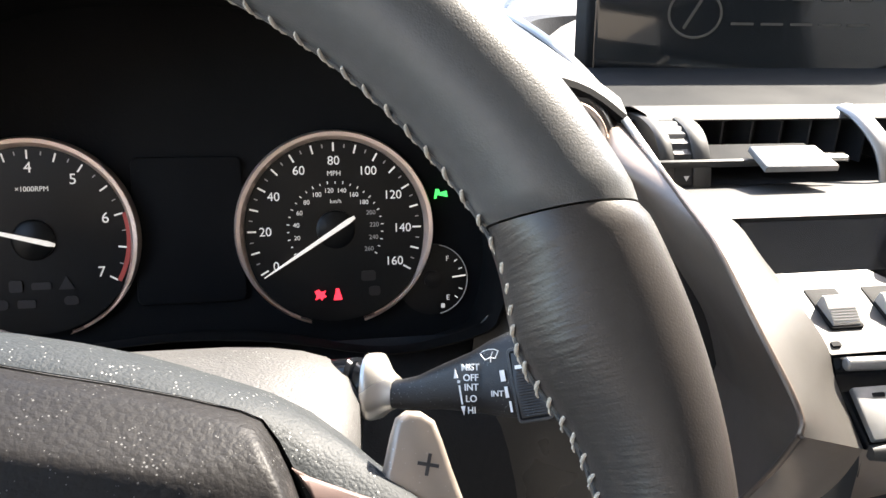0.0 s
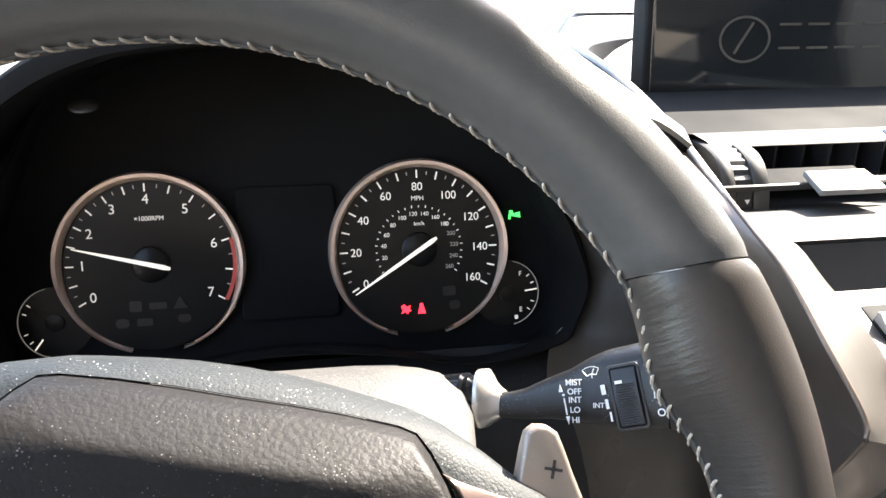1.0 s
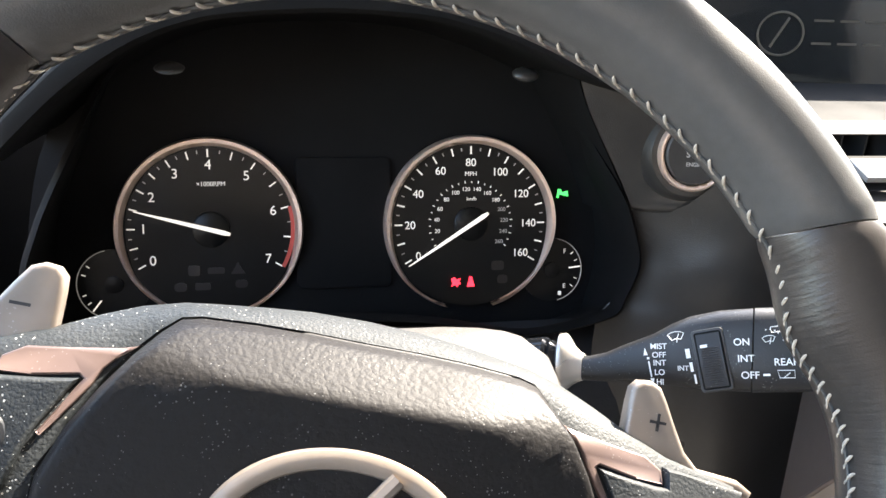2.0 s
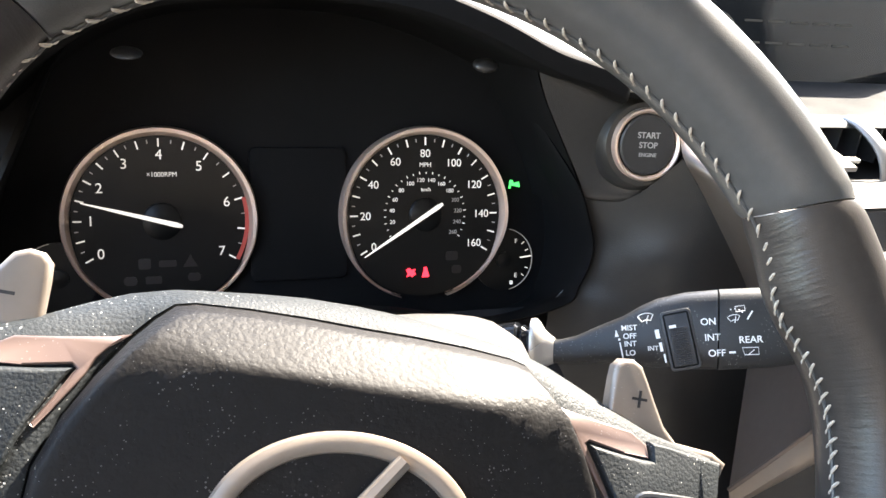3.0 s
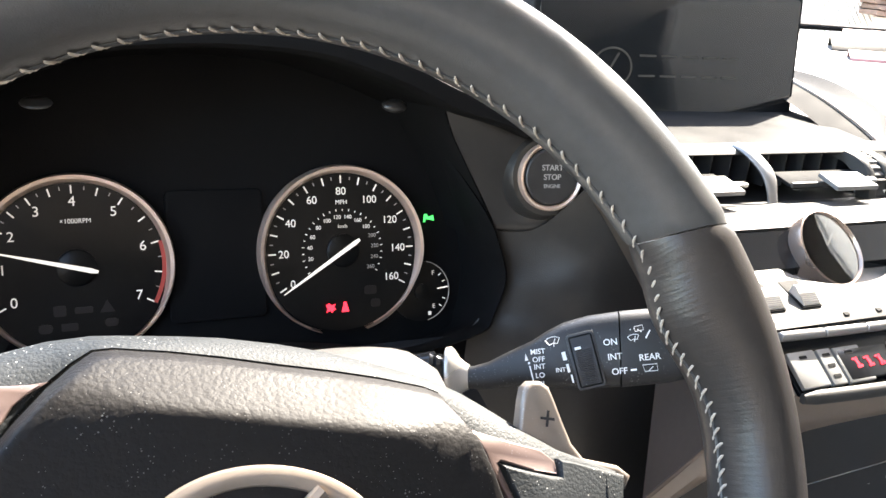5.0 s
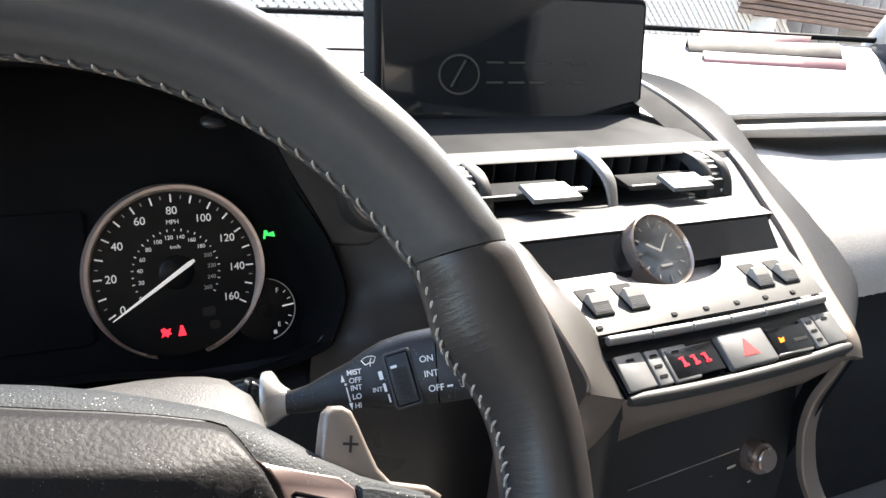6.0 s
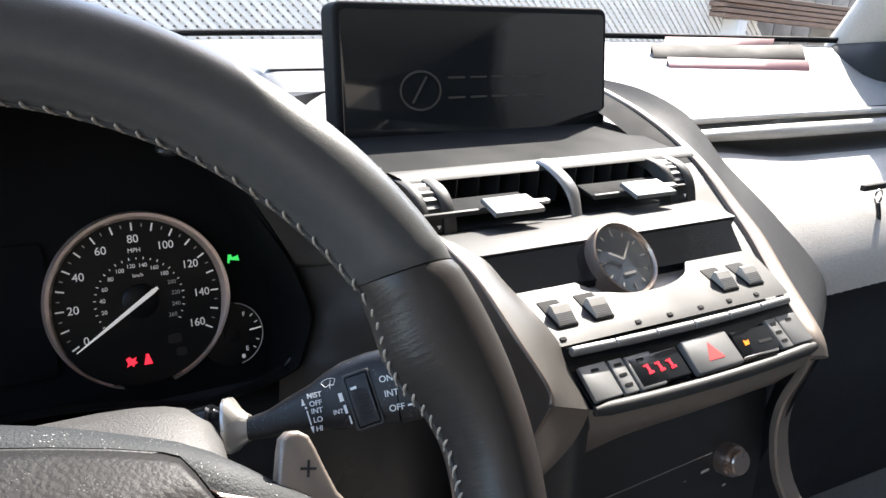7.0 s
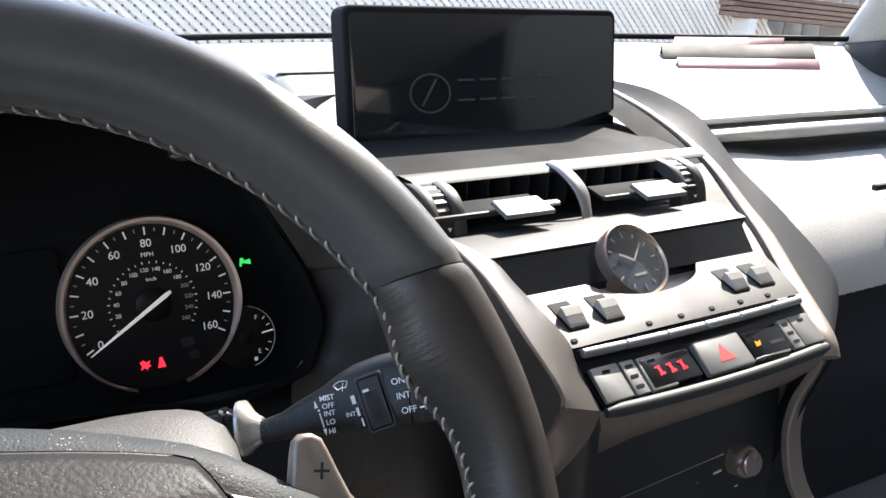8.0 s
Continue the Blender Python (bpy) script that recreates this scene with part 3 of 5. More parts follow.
def lip_row(y, k, dz=0.0, lean=0.0, drop=0.0, tuck=0.0):
    return [(GX + (x - GX) * k, y + lean * (z - 0.98) + tuck * step(1.0, 1.06, z), 0.985 + (z - 0.985) * k + dz - drop * step(0.99, 0.945, z)) for x, z, _ in lip]


binnacle = thing("instrument_hood", "black hooded binnacle round the instruments", "instrument hood", pose(GX, 0.45, 1.0))
BM_ = binnacle.matrix_basis.inverted()


def hood_part(name, bm, mat, label="", angle=40):
    bmesh.ops.transform(bm, matrix=BM_, verts=bm.verts)
    return part(name, bm, mat, binnacle, label, angle=angle)


hood_part("tunnel", loft([lip_row(0.432, 1.03, -0.006, 0.05, 0, 0.055), lip_row(0.424, 1.012, -0.004, 0.05, 0, 0.058), lip_row(0.422, 0.998, -0.003, 0.05, 0, 0.058), lip_row(0.430, 0.992, -0.003, 0.05, 0, 0.052), lip_row(0.45, 0.992, -0.004, 0.12, 0.008, 0.036), lip_row(0.470, 1.0, -0.006, 0.20, 0.016, 0.016), lip_row(0.488, 1.0, -0.006, 0.27, 0.022),
                          lip_row(0.506, 1.0, -0.006, 0.28, 0.024)], cap=False), MATT, "matt black inner shroud")
arc_half = [(0.0, 1.1125), (0.045, 1.109), (0.0895, 1.096), (0.1285, 1.0795), (0.150, 1.0735), (0.1685, 1.0680), (0.1855, 1.0600), (0.200, 1.0500)]
arc_left = [(-0.190, 1.026), (-0.1775, 1.040), (-0.1625, 1.055), (-0.1475, 1.069), (-0.1335, 1.080), (-0.1195, 1.0895), (-0.1055, 1.0970), (-0.0885, 1.1035), (-0.0695, 1.1080), (-0.035, 1.1115)]
arc = [(GX + x, z) for x, z in arc_left + arc_half]
arc = [tuple(p) for p in smooth_line([(x, z, 0) for x, z in arc], 5)]


def hood_row(y, k, lift, flat):
    return [(GX + (x - GX) * k, y + 0.035 * step(0.176, 0.20, abs(x - GX)), (0.985 + (z - 0.985) * k + lift) * (1 - flat) + flat * 1.090) for x, z, _ in arc]


hood_part("hood_underside", loft([hood_row(0.556, 0.93, -0.075, 0), hood_row(0.552, 0.93, -0.022, 0), hood_row(0.545, 0.935, -0.018, 0), hood_row(0.50, 0.96, -0.006, 0), hood_row(0.452, 0.975, -0.002, 0), hood_row(0.430, 0.985, -0.002, 0), hood_row(0.416, 0.994, -0.0008, 0), hood_row(0.4127, 0.997, 0.001, 0), hood_row(0.4125, 1.0, 0.006, 0), hood_row(0.4140, 1.003, 0.0105, 0)], closed=False, cap=False), MATT, "matt black underside of the hood")
# One skin in two tones: dark where it is unlit, pale where sunlit.
hood_part("hood_lip", loft([hood_row(0.4140, 1.003, 0.0105, 0), hood_row(0.4155, 1.004, 0.0116, 0), hood_row(0.420, 1.005, 0.0122, 0), hood_row(0.432, 1.008, 0.0118, 0), hood_row(0.456, 1.0115, 0.0107, 0.01), hood_row(0.50, 1.015, 0.0100, 0.05)], closed=False, cap=False), HOOD_UNLIT, "rolled front edge of the hood, painted dark as unlit skin")
hood_part("hood_skin", loft([hood_row(0.50, 1.015, 0.0100, 0.05), hood_row(0.58, 0.98, 0.010, 0.25), hood_row(0.66, 0.92, 0.010, 0.6), hood_row(0.72, 0.86, 0.006, 0.9), hood_row(0.76, 0.82, -0.02, 0.9)],
                            closed=False, cap=False), DASH_TOP_GLARE, "soft skin over the hood, painted pale as sunlit")
ends_in = [(0.104, 0.445, 1.070), (0.104, 0.4150, 1.0745), (0.104, 0.4130, 1.0790), (0.104, 0.416, 1.0830), (0.104, 0.44, 1.0855), (0.10, 0.50, 1.0860), (0.10, 0.56, 1.0860), (0.10, 0.64, 1.0740)]
ends_out = [(0.188, 0.450, 1.046), (0.190, 0.4240, 1.0440), (0.192, 0.4220, 1.0465), (0.1935, 0.424, 1.0490), (0.1955, 0.44, 1.0545), (0.186, 0.50, 1.0640), (0.177, 0.56, 1.074), (0.165, 0.64, 1.076)]
shoulder_rows = [[Vector(a).lerp(b, t) + Vector((0, 0, 0.0045 * math.sin(t * math.pi) - 0.003 * math.sin(2 * t * math.pi))) for t in (i / 12 for i in range(13))] for a, b in zip(ends_in, ends_out)]
# Shade under the edge is painted black; the top is painted sunlit.
hood_part("shoulder_lip", loft(shoulder_rows[:4], closed=False, cap=False), MATT, "edge over the start button, painted dark as in shade")
hood_part("shoulder", loft(shoulder_rows[3:], closed=False, cap=False), DASH_TOP_GLARE, "soft shoulder beside the hood, painted pale as sunlit")
# Two small flattened bumps under the hood, the left one flatter.
for x, swell in ((-0.138, 0.0018), (0.057, 0.0035)):
    bump = bmesh.new()
    bmesh.ops.create_uvsphere(bump, u_segments=16, v_segments=8, radius=1.0, matrix=pose(x, 0.441, 1.0765, 20, 0, 0) @ Matrix.Diagonal((0.0080, 0.006, swell, 1)))
    hood_part("hood_bump", bump, POD, "small smooth bump under the hood")

# ---- instrument cluster ----
GV, GN = Vector((0, 0.2732, 0.9620)), Vector((0, -0.9620, 0.2732))
GM = basis((GX, 0.4907, 0.9655), (1, 0, 0), GV, GN)
cluster = thing("instrument_cluster", "dark instrument cluster with two ringed dials and lit lamps", "instrument cluster", GM)
part("back_plate", plate([tuple(p[:2]) for p in smooth_line([(-0.192, -0.045, 0), (-0.188, 0.030, 0), (-0.168, 0.080, 0), (-0.145, 0.103, 0), (-0.10, 0.128, 0), (0, 0.140, 0), (0.10, 0.128, 0), (0.145, 0.103, 0), (0.168, 0.080, 0), (0.188, 0.030, 0), (0.196, -0.05, 0), (0.15, -0.082, 0), (0, -0.075, 0), (-0.15, -0.082, 0)], 4, closed=True)], -0.014, -0.006), MATT, cluster, "matt black back plate")
part("info_display", plate(rounded(0.062, 0.086, 0.004), -0.006, -0.002, 0.001, pose(0, 0.002, 0)), MATT, cluster, "unlit glossy information display")


def dial(name, label, cx, r, face_mat):
    d = part(name, lathe([(r - 0.003, -0.004), (r - 0.003, 0.0), (0.0, 0.0)], 64), face_mat, cluster, label, pose(cx, 0, 0))
    a0, a1 = -74, 254
    prof = [(r - 0.0052, 0.0005), (r - 0.0048, 0.004), (r - 0.003, 0.0068), (r - 0.0008, 0.0072), (r, 0.005), (r + 0.0006, 0.0), (r, -0.005)]
    rows = []
    for i in range(97):
        a = radians(a0 + (a1 - a0) * i / 96)
        e = step(2, 22, min(i, 96 - i))
        rows.append([((r + (q - r) * (0.25 + 0.75 * e)) * math.cos(a), (r + (q - r) * (0.25 + 0.75 * e)) * math.sin(a), z * e - 0.006 * (1 - e) if z > 0 else z) for q, z in prof])
    part("bezel", loft(rows, closed=False, cap=False), RING, d, "bright rose-silver bezel open at its foot")
    part("hub_cap", lathe([(0.0115, 0.0), (0.0115, 0.0018), (0.010, 0.0028), (0.0, 0.003)], 40), DIAL, d, "dark needle hub")
    return d


def tick(parent, ang, r0, r1, w, mat, name="tick"):
    a = radians(ang)
    part(name, box(r1 - r0, w, 0.0003, 0, pose((r0 + r1) / 2 * math.cos(a), (r0 + r1) / 2 * math.sin(a), 0.0006, 0, 0, ang)), mat, parent)


def needle(parent, ang, tail, tip):
    bm = plate([(-tail, -0.0009), (-tail + 0.004, -0.0015), (tip * 0.5, -0.0010), (tip, -0.0003), (tip, 0.0003), (tip * 0.5, 0.0010), (-tail + 0.004, 0.0015), (-tail, 0.0009)], 0.0036, 0.0046, 0.0003)
    bmesh.ops.transform(bm, matrix=pose(0, 0, 0, 0, 0, ang), verts=bm.verts)
    part("needle", bm, NEEDLE, parent, "white lit needle")


tach = dial("tachometer", "brushed dark dial numbered to seven, warm reflection painted in", -0.0845, 0.0575, DIAL_WARM)
RPM = (208.6, 179.0, 149.8, 120.6, 90.5, 55.6, 15.8, -29.5)
for k in range(29):
    i, f = divmod(k, 4)
    ang = RPM[i] + (RPM[min(7, i + 1)] - RPM[i]) * f / 4
    if f in (0, 2):
        tick(tach, ang, 0.0455, 0.0505, 0.0009, MARK_LIT)
    else:
        tick(tach, ang, 0.0478, 0.0500, 0.0006, MARK_DIM)
for k, ang in enumerate(RPM):
    a = radians(ang)
    words_part("numeral", str(k), 0.0086, MARK_LIT, tach, pose(0.0405 * math.cos(a), 0.0405 * math.sin(a), 0.0004))
words_part("caption", "\u00d71000RPM", 0.0040, MARK_LIT, tach, pose(0.001, 0.0285, 0.0004))
part("redline", arc_band(0.0500, 0.0525, -29.5, 15.8, 0.0004, 0.0008), RED_BAND, tach, "red band along the top of the scale")
needle(tach, 165.0, 0.0125, 0.047)

speedo = dial("speedometer", "black dial numbered in miles with an inner kilometre scale", 0.0850, 0.0590, DIAL)
for k in range(33):
    ang = 210 - 7.5 * k
    if k % 2 == 0:
        tick(speedo, ang, 0.0468, 0.0520, 0.0010, MARK_LIT)
    else:
        tick(speedo, ang, 0.0490, 0.0512, 0.0007, MARK_DIM)
for k in range(9):
    a = radians(210 - 30 * k)
    r = 0.0415 if k < 5 else 0.0405
    words_part("numeral", str(20 * k), 0.0074, MARK_LIT, speedo, pose(r * math.cos(a), r * math.sin(a) - 0.0005, 0.0004))
for k in range(1, 14):
    ang = 210 - 1.5 * 12.427 * k
    a = radians(ang)
    words_part("small_numeral", str(20 * k), 0.0038, MARK_LIT if k < 10 else MARK_DIM, speedo, pose(0.0235 * math.cos(a), 0.0235 * math.sin(a), 0.0004))
for k in range(27):
    tick(speedo, 210 - 1.5 * 6.2137 * k, 0.0275, 0.0288 if k % 2 else 0.0292, 0.0006, MARK_LIT, "small_tick")
words_part("caption", "MPH", 0.0042, MARK_LIT, speedo, pose(0, 0.0335, 0.0004))
words_part("caption", "km/h", 0.0034, MARK_LIT, speedo, pose(0.0005, 0.0168, 0.0004))
needle(speedo, 212.5, 0.0135, 0.051)


def side_gauge(name, label, cx, cy, s):
    d = part(name, lathe([(0.0222, -0.004), (0.0222, 0.0), (0.0, 0.0)], 48), DIAL, cluster, label, pose(cx, cy, -0.004))
    part("rim_line", arc_band(0.0218, 0.0223, -78 if s > 0 else 102, 78 if s > 0 else 258, 0.0, 0.0008), MARK_DIM, d)
    part("hub_cap", lathe([(0.0055, 0.0), (0.0055, 0.002), (0.0, 0.0026)], 24), DIAL, d)
    for ang in (38, 20, -20, -38):
        tick(d, ang if s > 0 else 180 - ang, 0.0175, 0.0200, 0.0007, MARK_LIT)
    ang = 6 if s > 0 else 232
    part("needle", box(0.0085, 0.0009, 0.0006, 0, pose(0.0165 * math.cos(radians(ang)), 0.0165 * math.sin(radians(ang)), 0.002, 0, 0, ang)), NEEDLE, d, "white needle")
    return d


fuel = side_gauge("fuel_gauge", "small black fuel gauge", 0.1445, -0.034, 1)
words_part("letter", "F", 0.0046, MARK_LIT, fuel, pose(0.0095, 0.0128, 0.0004))
words_part("letter", "E", 0.0046, MARK_LIT, fuel, pose(0.0095, -0.0118, 0.0004))
part("pump_mark", plate(rounded(0.0024, 0.0028, 0.0006), 0.0002, 0.0006, 0, pose(0.0062, -0.0168, 0)), MARK_LIT, fuel, "white pump mark")
side_gauge("temperature_gauge", "small black temperature gauge", -0.1445, -0.034, -1)


def g_at(x, z, y_off=0.0):
    return pose(x - GX, (z - 0.9655) / 0.962, y_off)


def lamp(name, outline, mat, x, z, label, dz=0.0012):
    return part(name, plate(outline, 0, 0.0003), mat, cluster, label, g_at(x, z, dz))


bag = [(-0.0034, 0.0022), (-0.001, 0.0034), (0.0006, 0.0018), (0.0034, 0.0026), (0.0024, 0.0004), (0.0038, -0.0012), (0.0018, -0.0018), (0.0010, -0.0034), (-0.0004, -0.0018), (-0.0032, -0.0030), (-0.0022, -0.0006)]
lamp("airbag_lamp", bag, LAMP_RED, 0.034, 0.9275, "lit red airbag lamp")
belt = [(-0.0012, 0.0034), (0.0008, 0.0036), (0.0012, 0.0018), (0.0024, -0.0022), (0.0026, -0.0034), (-0.0026, -0.0034), (-0.0024, -0.0022), (-0.0012, 0.0018)]
lamp("seat_belt_lamp", belt, LAMP_RED, 0.0445, 0.9275, "lit red seat belt lamp")
parkp = [(-0.0046, -0.0030), (-0.0036, 0.0030), (-0.0014, 0.0028), (-0.0008, 0.0008), (0.0034, 0.0018), (0.0040, -0.0022), (0.0006, -0.0014), (-0.0026, -0.0008), (-0.0030, -0.0030)]
lamp("parking_sensor_lamp", parkp, LAMP_GREEN, 0.1095, 0.9845, "lit green parking sensor lamp")

square = rounded(0.0072, 0.0066, 0.0014)
triangle = [(-0.0044, -0.0034), (0.0044, -0.0034), (0.0, 0.0042)]
for nm, shape, u, v in (("parking_brake_lamp", square, -0.0955, -0.0262), ("warning_lamp", triangle, -0.0685, -0.0255), ("brake_lamp", rounded(0.0105, 0.0040, 0.0010), -0.0820, -0.0265), ("antilock_lamp", rounded(0.0095, 0.0046, 0.0010), -0.0905, -0.0365),
                        ("pressure_lamp", rounded(0.0078, 0.0056, 0.0024), -0.1040, -0.0365), ("steering_lamp", rounded(0.0078, 0.0050, 0.0022), -0.0665, -0.0355), ("engine_lamp", rounded(0.0088, 0.0062, 0.0016), 0.1040, -0.0290), ("tyre_lamp", rounded(0.0070, 0.0058, 0.0020), 0.1075, -0.0385)):
    part(nm, plate(shape, 0, 0.0003), LAMP_OFF, cluster, "unlit amber lamp", pose(u, v, 0.0008))

# ---- start button pod ----
pod = thing("start_button", "round push button in a satin ring on a dark pod", "start button", facing((0.1578, 0.417, 1.0362), (-0.10, -0.95, 0.20)))
part("pod", lathe([(0.0305, -0.035), (0.0300, -0.012), (0.0282, -0.004), (0.0255, -0.0005), (0.0, -0.0005)], 56), POD, pod, "dark rounded pod")
part("ring", lathe([(0.0222, -0.003), (0.0224, 0.002), (0.0216, 0.0040), (0.0206, 0.0042), (0.0191, 0.0028), (0.0187, -0.003)], 64), RING, pod, "satin silver ring")
cap = part("cap", lathe([(0.0183, -0.003), (0.0183, 0.0030), (0.0172, 0.0040), (0.0, 0.0036)], 56), PLASTIC, pod, "black push cap with white words")
words_part("button_word", "START", 0.0051, MARK_GREY, cap, pose(0, 0.0056, 0.0040), 0.00006)
words_part("button_word", "STOP", 0.0051, MARK_GREY, cap, pose(0, -0.0004, 0.0040), 0.00006)
words_part("button_word", "ENGINE", 0.0033, MARK_GREY, cap, pose(0, -0.0062, 0.0040), 0.00003)
cheek_front = smooth_line([(0.072, 0.436, 1.094), (0.085, 0.435, 1.080), (0.0945, 0.433, 1.058), (0.1215, 0.432, 1.012), (0.1285, 0.433, 0.9975), (0.1345, 0.434, 0.975)], 4)
cheek_back = smooth_line([(0.060, 0.545, 1.088), (0.072, 0.540, 1.076), (0.086, 0.534, 1.056), (0.108, 0.522, 1.015), (0.116, 0.516, 0.9975), (0.124, 0.510, 0.975)], 4)
hood_part("cheek_liner", loft([[Vector(a).lerp(b, t) + Vector((0.004 * math.sin(t * math.pi), 0, 0.002 * math.sin(t * math.pi))) for t in (0, 0.1, 0.25, 0.5, 0.75, 1)] for a, b in zip(cheek_front, cheek_back)], closed=False, cap=False), MATT, "matt black liner beside the instruments")
# shoulder panels that carry the pod
shoulder = smooth_line([(0.086, 0.434, 1.082), (0.095, 0.432, 1.058), (0.1225, 0.431, 1.012), (0.1295, 0.431, 0.9975), (0.130, 0.438, 0.9945)], 4)
outer = smooth_line([(0.150, 0.438, 1.0665), (0.172, 0.430, 1.0555), (0.192, 0.424, 1.028), (0.188, 0.414, 1.010), (0.187, 0.424, 1.006)], 4)
rows = [[Vector(a).lerp(b, t) + Vector((0, -0.004 * math.sin(t * math.pi), -0.005 * math.sin(t * math.pi) * step(0.6, 1.0, k / 16))) for t in (0, 0.15, 0.3, 0.45, 0.6, 0.75, 0.9, 1)] for k, (a, b) in enumerate(zip(shoulder, outer))]
alone("pod_panel", loft(rows, closed=False, cap=False), POD, "dark moulded panel round the start button", "trim panel", kind="structure")
low_in = smooth_line([(0.129, 0.436, 1.003), (0.141, 0.432, 0.968), (0.133, 0.434, 0.938), (0.12, 0.436, 0.915), (0.12, 0.43, 0.85), (0.12, 0.43, 0.76)], 4)
low_out = smooth_line([(0.1745, 0.400, 1.032), (0.1995, 0.3935, 0.9990), (0.2275, 0.3915, 0.9615), (0.2430, 0.387, 0.930), (0.254, 0.375, 0.85), (0.26, 0.38, 0.76)], 4)
rows = [[Vector(a).lerp(b, t) + Vector((0, -0.016 * math.sin(t * math.pi) * step(0, 7, k) + 0.004 * math.sin(t * math.pi) * step(7, 0, k), -0.020 * math.sin(t * math.pi) * step(7, 0, k))) for t in (0, 0.16, 0.33, 0.5, 0.66, 0.83, 1)] for k, (a, b) in enumerate(zip(low_in, low_out))]
alone("knee_panel", loft(rows, closed=False, cap=False), POD, "dark smooth panel below the start button", "trim panel", kind="structure")

# ---- steering column cover ----
column = thing("steering_column", "grey grained steering column cover", "column cover", pose(-0.050, 0.31, 0.95))


def column_row(y, w, top, drop):
    pts = []
    for i in range(28):
        a = 2 * math.pi * i / 28
        c, s = math.cos(a), math.sin(a)
        pts.append((w * (abs(c) ** 0.55) * (1 if c > 0 else -1), y, (top if s > 0 else drop) * (abs(s) ** 0.6) * (1 if s > 0 else -1)))
    return pts


part("cover", loft([column_row(-0.105, 0.060, 0.016, 0.05), column_row(-0.09, 0.072, 0.026, 0.055), column_row(-0.04, 0.087, 0.034, 0.06), column_row(-0.005, 0.0925, 0.0345, 0.06), column_row(0.012, 0.090, 0.0310, 0.06),
                    column_row(0.028, 0.078, 0.020, 0.06), column_row(0.045, 0.070, 0.004, 0.06), column_row(0.06, 0.066, 0.002, 0.06)]), SHROUD, column, "grained grey upper and lower cover")

# ---- wiper stalk ----
SA, SN, SV = Vector((0.8378, -0.52, 0.1661)), Vector((-0.5357, -0.7246, 0.4335)), Vector((0.1051, 0.4522, 0.8857))
stalk = thing("wiper_stalk", "black wiper stalk with white printed settings behind the wheel", "wiper stalk", basis((0.049, 0.315, 0.972), SA, SV, SN))


def stalk_row(u, v0, hv, hn):
    return [(u, v0 + hv * (abs(math.sin(a)) ** 0.7) * (1 if math.sin(a) > 0 else -1), hn * (abs(math.cos(a)) ** 0.55) * (1 if math.cos(a) > 0 else -1)) for a in (2 * math.pi * i / 32 for i in range(32))]


part("arm", loft([stalk_row(0.004, -0.0112, 0.0056, 0.0056), stalk_row(0.012, -0.0108, 0.0058, 0.006), stalk_row(0.020, -0.0096, 0.0068, 0.007), stalk_row(0.030, -0.0066, 0.0088, 0.0085), stalk_row(0.042, -0.0038, 0.0114, 0.0108),
                  stalk_row(0.050, -0.0015, 0.0142, 0.0118), stalk_row(0.058, 0.0002, 0.0164, 0.0122), stalk_row(0.070, 0.0018, 0.0180, 0.0125), stalk_row(0.0845, 0.003, 0.0186, 0.0125)]), STALK, stalk, "black arm")
part("end_cap", loft([stalk_row(0.0852, 0.003, 0.0188, 0.0125), stalk_row(0.108, 0.005, 0.0185, 0.0122), stalk_row(0.118, 0.006, 0.0175, 0.0112), stalk_row(0.121, 0.006, 0.014, 0.008)]), STALK, stalk, "black turning end cap")
part("collar", loft([stalk_row(-0.0022, -0.0085, 0.0118, 0.0105), stalk_row(-0.0014, -0.0085, 0.0134, 0.0120), stalk_row(0.0002, -0.0086, 0.0136, 0.0120), stalk_row(0.0018, -0.0092, 0.0124, 0.0108), stalk_row(0.0042, -0.0100, 0.0096, 0.0088), stalk_row(0.0068, -0.0104, 0.0076, 0.0074), stalk_row(0.0095, -0.0106, 0.0062, 0.0064)]), BRIGHT, stalk, "bright satin flared collar")
part("boot", loft([stalk_row(-0.0200, -0.0105, 0.0115, 0.0105), stalk_row(-0.0095, -0.0098, 0.0124, 0.0112), stalk_row(-0.0080, -0.0098, 0.0112, 0.0100)]), GLOSS, stalk, "gloss black boot")
part("boot_neck", loft([stalk_row(-0.0082, -0.0092, 0.0090, 0.0085), stalk_row(-0.0060, -0.0092, 0.0106, 0.0095), stalk_row(-0.0038, -0.0090, 0.0090, 0.0085), stalk_row(-0.0016, -0.0088, 0.0086, 0.0080)]), GLOSS, stalk, "gloss black ring behind the collar")
part("wheel_window", plate(rounded(0.0138, 0.0275, 0.0018), 0.0112, 0.0131, 0.0005, pose(0.0683, -0.0024, 0, 0, 0, 13)), PLASTIC, stalk, "black window frame")
part("window_pit", plate(rounded(0.0116, 0.0252, 0.0012), 0.0130, 0.01325, 0.0, pose(0.0683, -0.0024, 0, 0, 0, 13)), MATT, stalk, "recessed black window")
ribbed = []
for k in range(49):
    v = -0.0118 + 0.0236 * k / 48
    bump_ = 0.0003 * (k % 2) if v < 0.0062 else 0.0001
    ribbed.append([(u, v, 0.0129 + 0.0020 * math.cos(v / 0.0118 * 1.45) + bump_ * (1 if abs(u) < 0.0045 else 0.2)) for u in (-0.0050, -0.0046, -0.0030, -0.0010, 0.0010, 0.0030, 0.0046, 0.0050)])
part("thumb_wheel", loft(ribbed, closed=False, cap=False), STALK, stalk, "ribbed black thumb wheel", pose(0.0683, -0.0024, 0.0002, 0, 0, 13), angle=20)
FACE = 0.0131


def print_on_stalk(text_, u, v, size, turn=5):
    words_part("setting_word", text_, size, MARK, stalk, pose(u, v, FACE, 0, 0, turn), 0.00004)


